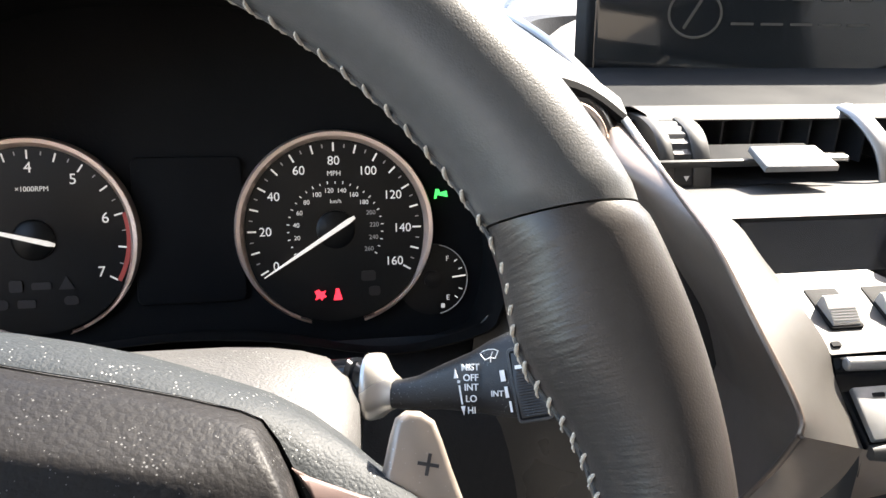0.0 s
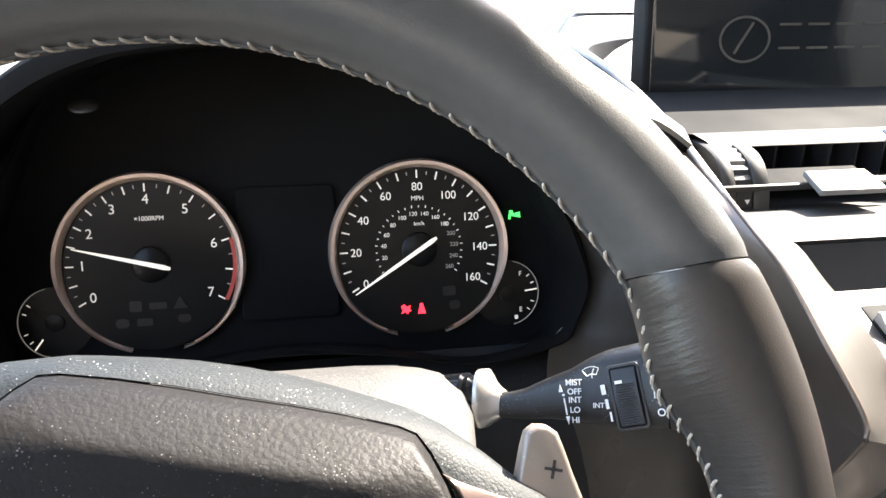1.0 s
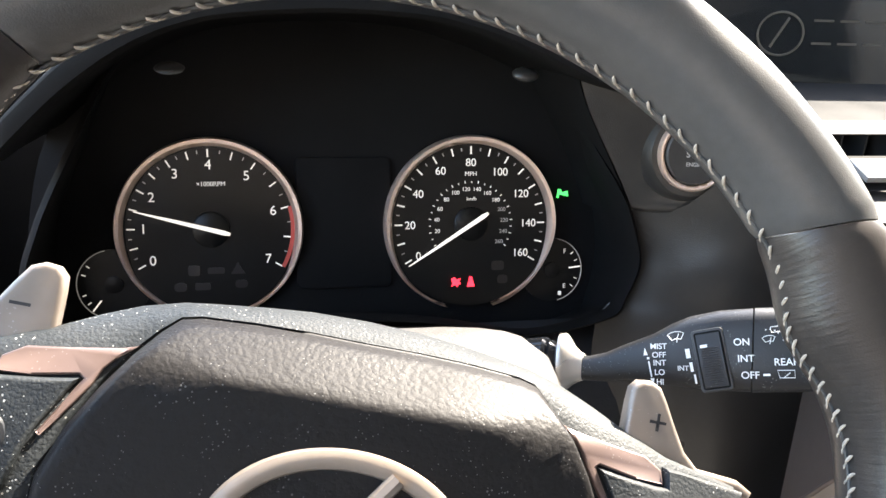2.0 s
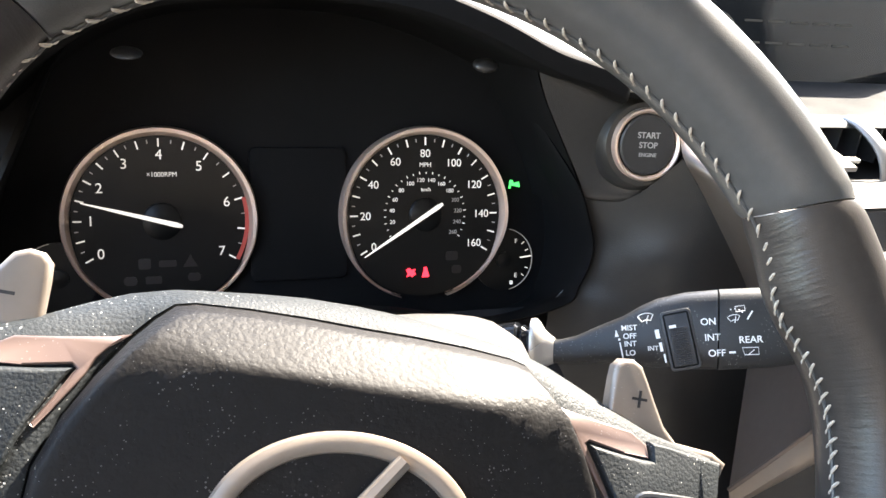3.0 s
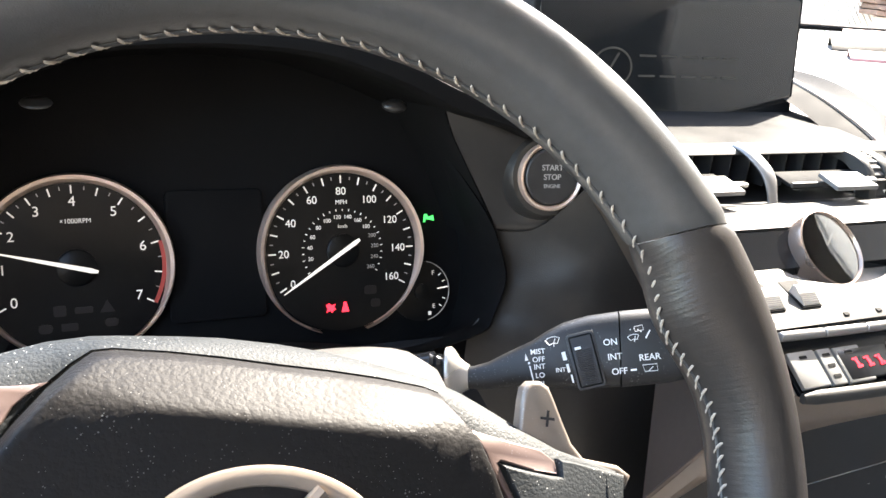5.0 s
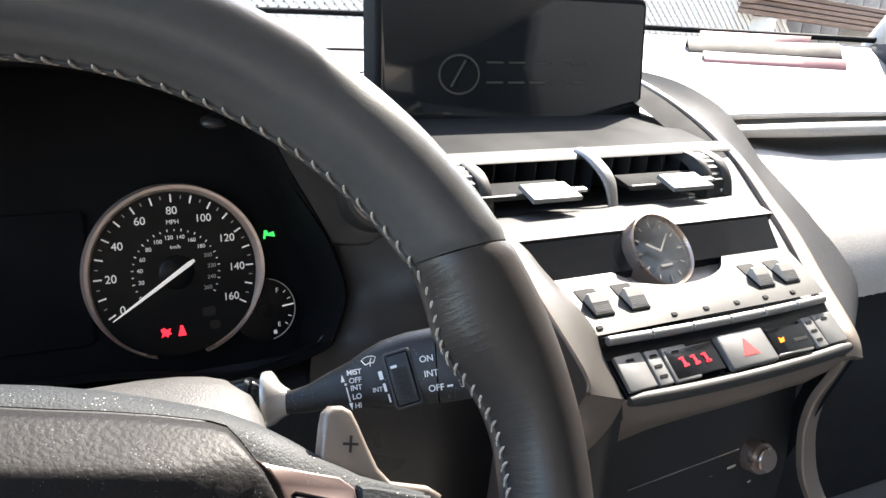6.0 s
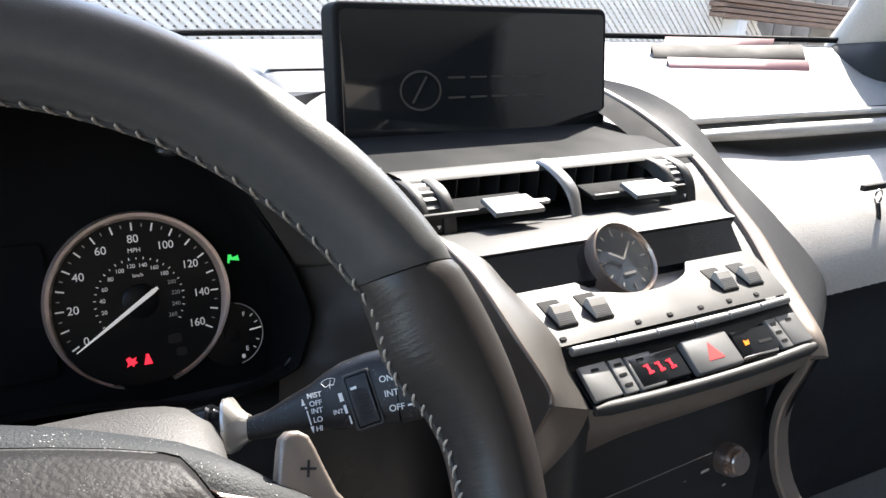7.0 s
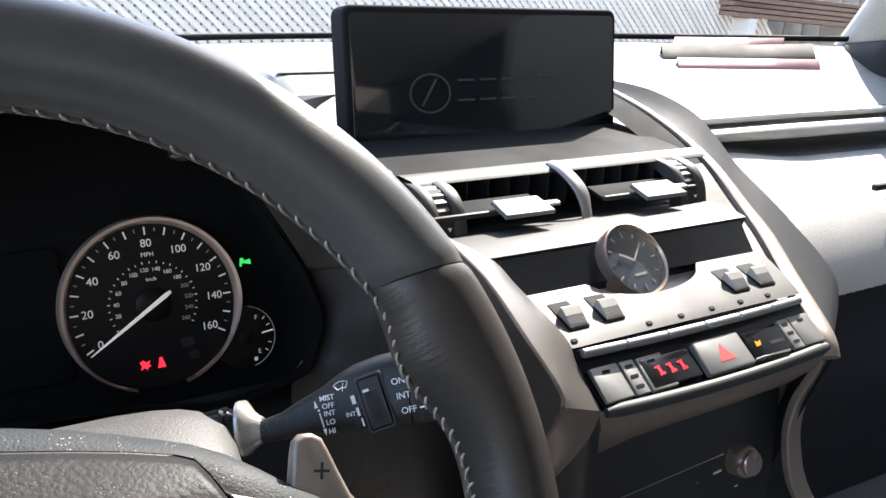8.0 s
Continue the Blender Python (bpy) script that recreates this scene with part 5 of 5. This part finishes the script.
# clock
clock = thing("clock", "round analogue clock with bright metal rim", "clock", facing((CLOCK_X - 0.0015, 0.3355, 1.0035), (0.07, -0.73, 0.68)))
part("case", lathe([(0.0255, -0.020), (0.0262, -0.002), (0.0269, 0.004), (0.0266, 0.0066), (0.0256, 0.0070), (0.0245, 0.0048), (0.0240, 0.0020), (0.0, 0.0020)], 60), CLOCK_RIM, clock, "rose-silver metal case")
part("face", lathe([(0.0243, 0.0018), (0.0243, 0.0026), (0.0, 0.0026)], 48), CLOCK_FACE, clock, "dark face with its bluish reflection painted in")
for k in range(12):
    a = radians(30 * k)
    part("hour_mark", box(0.0032 if k % 3 else 0.0046, 0.0009, 0.0005, 0, pose(0.0195 * math.cos(a), 0.0195 * math.sin(a), 0.0030, 0, 0, 30 * k)), CHROME if k % 3 == 0 else MARK_DIM, clock)
for ang, length, w in ((42, 0.0165, 0.0012), (150, 0.0125, 0.0015)):
    part("hand", box(length, w, 0.0005, 0, pose(length / 2 * math.cos(radians(ang)), length / 2 * math.sin(radians(ang)), 0.0038, 0, 0, ang)), MARK_DIM, clock, "white hand")
part("name_bar", box(0.011, 0.0016, 0.0003, 0, pose(0.001, -0.010, 0.0030)), MARK_DIM, clock, "grey printed bar")
part("glass_cover", lathe([(0.0248, 0.0050), (0.018, 0.0058), (0.0, 0.0062)], 40), LENS, clock, "clear cover").visible_shadow = False
# vents
vents = thing("centre_vents", "pair of dark air vents with silver slats and tabs", "air vent", pose(CX, 0.42, 1.03))
VM = vents.matrix_basis.inverted()


def vent_part(name, bm, mat, parent=None, label="", angle=38):
    bmesh.ops.transform(bm, matrix=VM, verts=bm.verts)
    return part(name, bm, mat, parent or vents, label, angle=angle)


ledge = [[(CX - wl + (wl + wr) * i / 14, y, z) for i in range(15)] for y, z, wl, wr in ((0.4575, 1.0465, 0.128, 0.170), (0.453, 1.0475, 0.127, 0.169), (0.442, 1.0455, 0.123, 0.166), (0.4385, 1.0425, 0.121, 0.165), (0.445, 1.040, 0.121, 0.165))]
vent_part("top_ledge", loft(ledge, closed=False, cap=False), SILVER, label="bright silver ledge above the vents")
cave = [[(CX + w * (2 * i / 10 - 1), y, z) for i in range(11)] for y, z, w in ((0.445, 1.041, 0.148), (0.50, 1.038, 0.14), (0.50, 1.00, 0.135), (0.414, 1.010, 0.134))]
vent_part("cavity", loft(cave, closed=False, cap=False), FOOT, label="dark vent cavity")
for k in range(14):
    x = CX - 0.125 + 0.0192 * k
    vent_part("vane", box(0.0018, 0.020, 0.030, 0.0006, pose(x, 0.468, 1.025, 0, 0, 12)), GLOSS_SOFT)
for s, x in ((-1, 0.2675), (1, 0.398)):
    vent_part("slat", box(0.098, 0.020, 0.0030, 0.001, pose(x + s * 0.012, 0.420, 1.0275, 12, 0, 0)), FOOT, label="dark slat with silver edge")
    vent_part("slat_edge", box(0.098, 0.003, 0.0042, 0.001, pose(x + s * 0.012, 0.4085, 1.0262, 12, 0, 0)), SILVER, label="silver slat edge")
    tab = vent_part("tab", plate([(-0.021, -0.010), (0.021, -0.010), (0.0195, 0.012), (-0.0195, 0.012)], -0.0014, 0.0020, 0.0008, pose(x + 0.012, 0.401, 1.0295, 14, 0, 0)), SILVER_KEY, label="silver sliding tab")
    vent_part("tab_fin", box(0.018, 0.006, 0.003, 0.001, pose(x + 0.040, 0.408, 1.0285, 12, 0, 0)), CHROME, tab, "bright fin beside the tab")
vent_part("middle_bar", tube(smooth_line([(0.340, 0.448, 1.0465), (0.341, 0.434, 1.044), (0.3435, 0.415, 1.032), (0.346, 0.408, 1.013)], 5), 0.0070, 12, flat=0.4), SILVER_LIGHT, label="flat silver bar between the vents")
for s in (-1, 1):
    x = CX + s * (0.122 if s > 0 else 0.112)
    module = smooth_line([(0, 0.456, 1.0435), (0, 0.436, 1.0440), (0, 0.420, 1.0400), (0, 0.409, 1.0285), (0, 0.404, 1.0100)], 5)
    for dx, w in ((-0.0105, 0.0040), (0.0095, 0.0050)):
        bm = bmesh.new()
        loft([[(x + dx + w * e, p[1] + r_, p[2] - r_ * 0.6) for p in module] for e, r_ in ((-1, 0.012), (-1, 0.001), (-0.6, 0.0), (0.6, 0.0), (1, 0.001), (1, 0.012))], closed=False, cap=False, bm=bm)
        vent_part("cheek", bm, SILVER, label="moulded cheek beside the thumb wheel")
    vent_part("wheel_well", loft([[(x + e, p[1] + 0.008, p[2] - 0.006) for p in module] for e in (-0.008, 0.008)], closed=False, cap=False), MATT, label="dark well")
    drum = [[(x + e, p[1] + 0.0022 - (0.0009 if k % 2 else 0.0), p[2] - 0.0016 + (0.0007 if k % 2 else 0.0)) for k, p in enumerate(module[5:])] for e in (-0.0058, 0.0040)]
    wheel_drum = vent_part("thumb_wheel", loft(drum, closed=False, cap=False), PLASTIC, label="ribbed dark thumb wheel", angle=15)
    vent_part("arrow_mark", plate([(-0.0016, 0.0012), (0.0016, 0.0012), (0.0, -0.0014)], 0, 0.0004, 0, pose(x - 0.001, 0.4045, 1.0195, 75, 0, 0)), MARK, wheel_drum, "white arrow")

# driver-side ridge: cheek towards the panel, wing towards the column, both darkened for shade
ridge_line = smooth_line([(0.187, 0.50, 1.0635), (0.1915, 0.43, 1.0460), (0.1928, 0.38, 1.0340), (0.1915, 0.345, 1.0265), (0.189, 0.31, 1.020), (0.191, 0.275, 1.0), (0.196, 0.25, 0.98), (0.1954, 0.245, 0.9713)], 5)
panel_edge = smooth_line([(CX - 0.136, 0.47, 1.046), (CX - 0.134, 0.43, 1.032), (CX - 0.132, 0.395, 1.0155), (CX - 0.1165, 0.354, 1.0165), (CX - 0.1105, 0.328, 1.0045), (CX - 0.1035, 0.29, 0.9860), (CX - 0.1015, 0.278, 0.971), (CX - 0.1, 0.257, 0.953)], 5)
low_edge = smooth_line([(0.190, 0.48, 1.058), (0.185, 0.43, 1.047), (0.1735, 0.398, 1.033), (0.185, 0.3945, 1.0175), (0.1990, 0.3925, 0.9990), (0.2270, 0.3905, 0.9615), (0.2385, 0.3885, 0.942), (0.246, 0.385, 0.918)], 5)
con_part("cheek", loft([[Vector(a).lerp(b, t) + Vector((0, 0, 0.003 * math.sin(t * math.pi) * (1 - (k / 35) ** 4))) for t in (0, 0.06, 0.25, 0.5, 0.75, 0.94, 1)] for k, (a, b) in enumerate(zip(ridge_line, panel_edge))], closed=False, cap=False), CHEEK_SHADED, label="satin champagne cheek beside the switch panel, shade painted in")
con_part("wing", loft([[Vector(a).lerp(b, t) + Vector((-0.004 * math.sin(t * math.pi), -0.002 * math.sin(t * math.pi), 0)) for t in (i / 15 for i in range(16))] for a, b in zip(ridge_line, low_edge)], closed=False, cap=False), WING_SHADED, label="brown champagne wing beside the column, darkened with painted shade")
con_part("frame_wall", loft([panel_edge, [(p[0] + 0.001, p[1], p[2] - 0.014) for p in panel_edge]], closed=False, cap=False), SILVER, label="silver edge of the display frame")
foot_back = [ridge_line[-1].lerp(low_edge[-1], i / 15) + Vector((-0.004, -0.002, 0)) * math.sin(i / 15 * math.pi) for i in range(16)]
foot_high = smooth_line([(0.1954, 0.245, 0.9713), (0.2035, 0.266, 0.9400), (0.2000, 0.284, 0.9050), (0.1780, 0.298, 0.8660)], 5)
con_part("foot_face", loft([[Vector(a).lerp(b, t) for t in (0, 0.33, 0.67, 1)] for a, b in zip(foot_back, foot_high)], closed=False, cap=False), WING_SHADED, label="brown face under the wing, darkened with painted shade")
con_part("ridge_edge", tube(ridge_line[8:] + foot_high[1:], 0.0014, 8), WING_SHADED, label="polished champagne edge of the wing")
foot_low = smooth_line([(0.2350, 0.2570, 0.9530), (0.2265, 0.2600, 0.9310), (0.2130, 0.2790, 0.8930), (0.1900, 0.3020, 0.8500)], 5)
# Same champagne as the cheek, kept lighter because the foot is unlit.
con_part("wing_foot", loft([[Vector(a).lerp(b, t) + Vector((-0.003, -0.004, -0.003)) * math.sin(t * math.pi) * min(1.0, k / 6) for t in (0, 0.15, 0.4, 0.7, 1)] for k, (a, b) in enumerate(zip(foot_high, foot_low))], closed=False, cap=False), SATIN, label="champagne foot of the wing")
left_rail = smooth_line([(0.156, 0.66, 1.086), (0.166, 0.62, 1.084), (0.178, 0.56, 1.0765), (0.187, 0.50, 1.0655), (0.1915, 0.44, 1.0510), (0.1930, 0.40, 1.0395), (0.1928, 0.37, 1.0315)], 5)
# Pale silver paints this rail as sunlit; its twin is champagne.
con_part("side_rail", tube(left_rail, [0.0022] * 5 + [0.0040 - 0.0026 * (k / (len(left_rail) - 6)) ** 1.5 for k in range(len(left_rail) - 5)], 10, flat=0.7), SILVER_LIGHT, label="satin side rail, painted pale on its sunlit stretch")
side_high = [tuple(p) for p in foot_low]
side_low = [(p[0] + 0.012, p[1] + 0.012, 0.62) for p in foot_low]
con_part("console_side", loft([[Vector(a).lerp(b, t) for t in (0, 0.33, 0.67, 1)] for a, b in zip(side_high, side_low)], closed=False, cap=False), AUDIO, label="dark side of the console by the footwell")
# passenger-side rail, its inner face and the dark flank
rail = smooth_line([(CX + x, y, z) for x, y, z in ((0.199, 0.60, 1.0765), (0.197, 0.545, 1.064), (0.191, 0.487, 1.047), (0.181, 0.44, 1.030), (0.170, 0.395, 1.0075), (0.158, 0.36, 0.9925), (0.135, 0.315, 0.9740), (0.107, 0.265, 0.957), (0.100, 0.252, 0.945))], 5)
n_ = len(rail)
con_part("side_rail", tube(rail, [0.0030 + 0.0045 * min(1.0, i / (0.6 * n_)) for i in range(n_)], 10, flat=0.7), SATIN, label="champagne satin side rail")
inner = [(max(CX + 0.099, p[0] - 0.034 * step(0.24, 0.40, p[1]) - 0.006), p[1] + 0.004, p[2] - 0.004) for p in rail]
con_part("side_face", loft([rail[14:], inner[14:]], closed=False, cap=False), SILVER, label="silver inner face of the rail")
con_part("side_shelf", loft([rail[:15], inner[:15]], closed=False, cap=False), FOOT, label="dark shelf inside the rail")
flank_top = [(p[0] + 0.003, p[1], p[2] - 0.002) for p in rail]
flank_low = smooth_line([(0.560, 0.66, 1.083), (0.583, 0.60, 1.0775), (0.593, 0.545, 1.0620), (0.596, 0.512, 1.0420), (0.592, 0.478, 1.020), (0.592, 0.432, 0.995), (0.600, 0.394, 0.967), (0.614, 0.371, 0.938), (0.622, 0.366, 0.912)], 5)
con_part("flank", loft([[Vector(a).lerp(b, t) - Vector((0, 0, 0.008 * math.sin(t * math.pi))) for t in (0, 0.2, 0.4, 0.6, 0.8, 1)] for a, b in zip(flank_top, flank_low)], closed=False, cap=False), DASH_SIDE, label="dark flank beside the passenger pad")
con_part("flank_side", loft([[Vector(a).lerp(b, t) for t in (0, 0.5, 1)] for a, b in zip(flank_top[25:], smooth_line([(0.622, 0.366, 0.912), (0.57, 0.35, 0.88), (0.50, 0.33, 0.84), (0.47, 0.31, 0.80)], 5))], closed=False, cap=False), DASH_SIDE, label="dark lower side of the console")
# lower fascia with disc slot and knob
def fascia_row(y, z, w, sag=0.0):
    return [(CX + w * (2 * i / 12 - 1), y - 0.008 * (1 - (i / 6 - 1) ** 2), z + sag * (i / 6 - 1) ** 2) for i in range(13)]


fascia_rows = []
for (y, z, w, sag), turn in zip(((0.2570, 0.951, 0.108, 0), (0.2575, 0.945, 0.1085, 0), (0.261, 0.936, 0.110, 0), (0.270, 0.926, 0.112, 0), (0.281, 0.916, 0.114, -0.002), (0.291, 0.909, 0.116, -0.006), (0.300, 0.906, 0.118, -0.010), (0.318, 0.905, 0.118, -0.010)), (0, 1, 3, 5, 8, 11, 13, 15)):
    row = [Vector(p) for p in fascia_row(y, z, w, sag)]
    for k in range(5):
        row[k] = row[k].lerp(foot_low[turn], (1 - k / 5) ** 1.6)
    fascia_rows.append(row)
con_part("champagne_fascia", loft(fascia_rows, closed=False, cap=False), SATIN, label="champagne lower fascia")
con_part("audio_panel", loft([fascia_row(0.306, 0.910, 0.125), fascia_row(0.300, 0.89, 0.123), fascia_row(0.292, 0.84, 0.118), fascia_row(0.288, 0.76, 0.11), fascia_row(0.30, 0.66, 0.11)], closed=False, cap=False), AUDIO, label="black audio panel")
con_part("disc_slot", box(0.105, 0.0016, 0.0012, 0.0004, pose(0.335, 0.2875, 0.862, 0, -3, 0)), CHROME, label="thin bright disc slot")
for x, w in ((0.268, 0.010), (0.285, 0.011), (0.304, 0.010)):
    con_part("printed_bar", box(w, 0.0006, 0.0019, 0, pose(x, 0.2880, 0.8425 + (x - 0.268) * 0.052, 0, -3, 0)), MARK_DIM)
con_part("printed_bar", box(0.022, 0.0006, 0.0022, 0, pose(0.352, 0.2862, 0.848, 0, -3, 0)), MARK_DIM)
con_part("printed_bar", box(0.008, 0.0006, 0.0018, 0, pose(0.383, 0.2868, 0.851, 0, -3, 0)), MARK_DIM)
con_part("printed_bar", box(0.009, 0.0006, 0.0016, 0, pose(0.404, 0.2868, 0.832, 0, -3, 0)), MARK_DIM)
knob = thing("audio_knob", "turning knob with satin silver cap on the audio panel", "knob", facing((0.404, 0.286, 0.856), (-0.05, -0.96, 0.25)) @ Matrix.Scale(0.86, 4))
part("skirt", lathe([(0.0140, -0.004), (0.0140, 0.008), (0.0130, 0.0105), (0.0, 0.0105)], 40), CLOCK_RIM, knob, "satin skirt")
part("cap", lathe([(0.0105, 0.0100), (0.0105, 0.0150), (0.0094, 0.0163), (0.0, 0.0160)], 40), CLOCK_RIM, knob, "domed satin cap")
for s in (1,):
    leg = smooth_line([(CX + s * 0.098, 0.252, 0.949), (CX + s * 0.104, 0.262, 0.925), (CX + s * 0.108, 0.274, 0.895), (CX + s * 0.108, 0.274, 0.862), (CX + s * 0.115, 0.262, 0.82), (CX + s * 0.135, 0.22, 0.77), (CX + s * 0.15, 0.16, 0.73)], 4)
    rows = [[(p[0] + s * dx * (0.35 + 0.65 * i / (len(leg) - 1)), p[1] + dy, p[2] - 0.2 * dx) for dx, dy in ((-0.002, 0.006), (-0.002, 0.0012), (0.0, 0.0), (0.004, 0.0004), (0.030, 0.004), (0.034, 0.012))] for i, p in enumerate(leg)]
    con_part("leg_trim", loft(rows, closed=False, cap=False), SATIN, label="champagne leg trim")

# screen on its shelf
display = thing("centre_screen", "dark tablet-like screen with pale start-up marks on the dash", "screen", facing((0.363, 0.566, 1.0895), (0.0, -0.97, 0.13)))
part("housing", plate(rounded(0.287, 0.138, 0.009), -0.022, 0.0, 0.003, segments=3), FOOT, display, "slim black housing")
part("glass_front", plate(rounded(0.277, 0.124, 0.005), 0.0, 0.0012, 0.0005, pose(0, 0.001, 0)), SCREEN, display, "glossy dark glass front")
ring_ = [(0.0195 * math.cos(2 * math.pi * i / 48), 0.0160 * math.sin(2 * math.pi * i / 48), 0) for i in range(48)]
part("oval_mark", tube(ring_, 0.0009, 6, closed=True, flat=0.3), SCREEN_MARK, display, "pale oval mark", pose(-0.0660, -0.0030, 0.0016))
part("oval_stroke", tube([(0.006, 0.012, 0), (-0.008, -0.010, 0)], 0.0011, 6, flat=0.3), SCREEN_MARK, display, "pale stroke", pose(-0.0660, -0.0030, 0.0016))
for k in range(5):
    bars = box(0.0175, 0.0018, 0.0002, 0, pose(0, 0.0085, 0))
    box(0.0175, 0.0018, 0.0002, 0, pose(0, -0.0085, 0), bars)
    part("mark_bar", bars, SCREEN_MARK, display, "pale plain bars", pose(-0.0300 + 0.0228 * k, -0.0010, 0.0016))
for j, (w, y) in enumerate(((0.150, -0.0455), (0.134, -0.0545))):
    part("text_bar", box(w, 0.0016, 0.0002, 0, pose(-0.010, y, 0.0015)), SCREEN_DIM, display, "dim unreadable line")
shelf = [[(0.335 + w * math.cos(math.pi * i / 20), 0.59 + d * math.sin(math.pi * i / 20), z) for i in range(21)] for w, d, z in ((0.165, 0.12, 1.050), (0.163, 0.118, 1.066), (0.158, 0.112, 1.074), (0.145, 0.09, 1.074), (0.14, 0.08, 1.04))]
alone("screen_shelf", loft(shelf, closed=False, cap=False), DASH_SIDE, "dark curved shelf behind the screen", "trim panel", kind="structure")
# Dark colour stands in for the screen's shadow on this ledge.
alone("screen_foot", loft([[(0.3255 + w * (2 * i / 8 - 1), y, z) for i in range(9)] for y, z, w in ((0.60, 1.052, 0.19), (0.52, 1.049, 0.18), (0.456, 1.0462, 0.165))], closed=False, cap=False), FOOT, "ledge under the screen, its shadow painted dark", "trim panel", kind="structure")

# key hanging from the passenger pad
key = thing("hanging_key", "small metal key hanging from a short bar on a ring", "key", pose(0.725, 0.398, 1.0))
part("bar", box(0.036, 0.006, 0.006, 0.001, pose(-0.002, 0.006, 0.003)), GRILLE, key, "short metal bar")
part("ring", tube([(0.006 * math.cos(a), 0, -0.006 + 0.007 * math.sin(a)) for a in (2 * math.pi * i / 20 for i in range(20))], 0.0011, 6, closed=True), CHROME, key, "wire ring")
part("strap", tube(smooth_line([(0.001, 0, -0.012), (0.007, 0, -0.024), (0.010, 0, -0.034)], 4), 0.0024, 8), PLASTIC, key, "dark strap")
part("bow", lathe([(0.0, -0.002), (0.0090, -0.002), (0.0098, 0.0), (0.0090, 0.002), (0.0, 0.002)], 24), PLASTIC, key, "dark key head", pose(0.011, 0, -0.042, 90, 0, 0))
part("blade", box(0.0065, 0.0022, 0.032, 0.0006, pose(0.0105, 0, -0.064, 0, 6, 0)), GRILLE, key, "worn key blade")
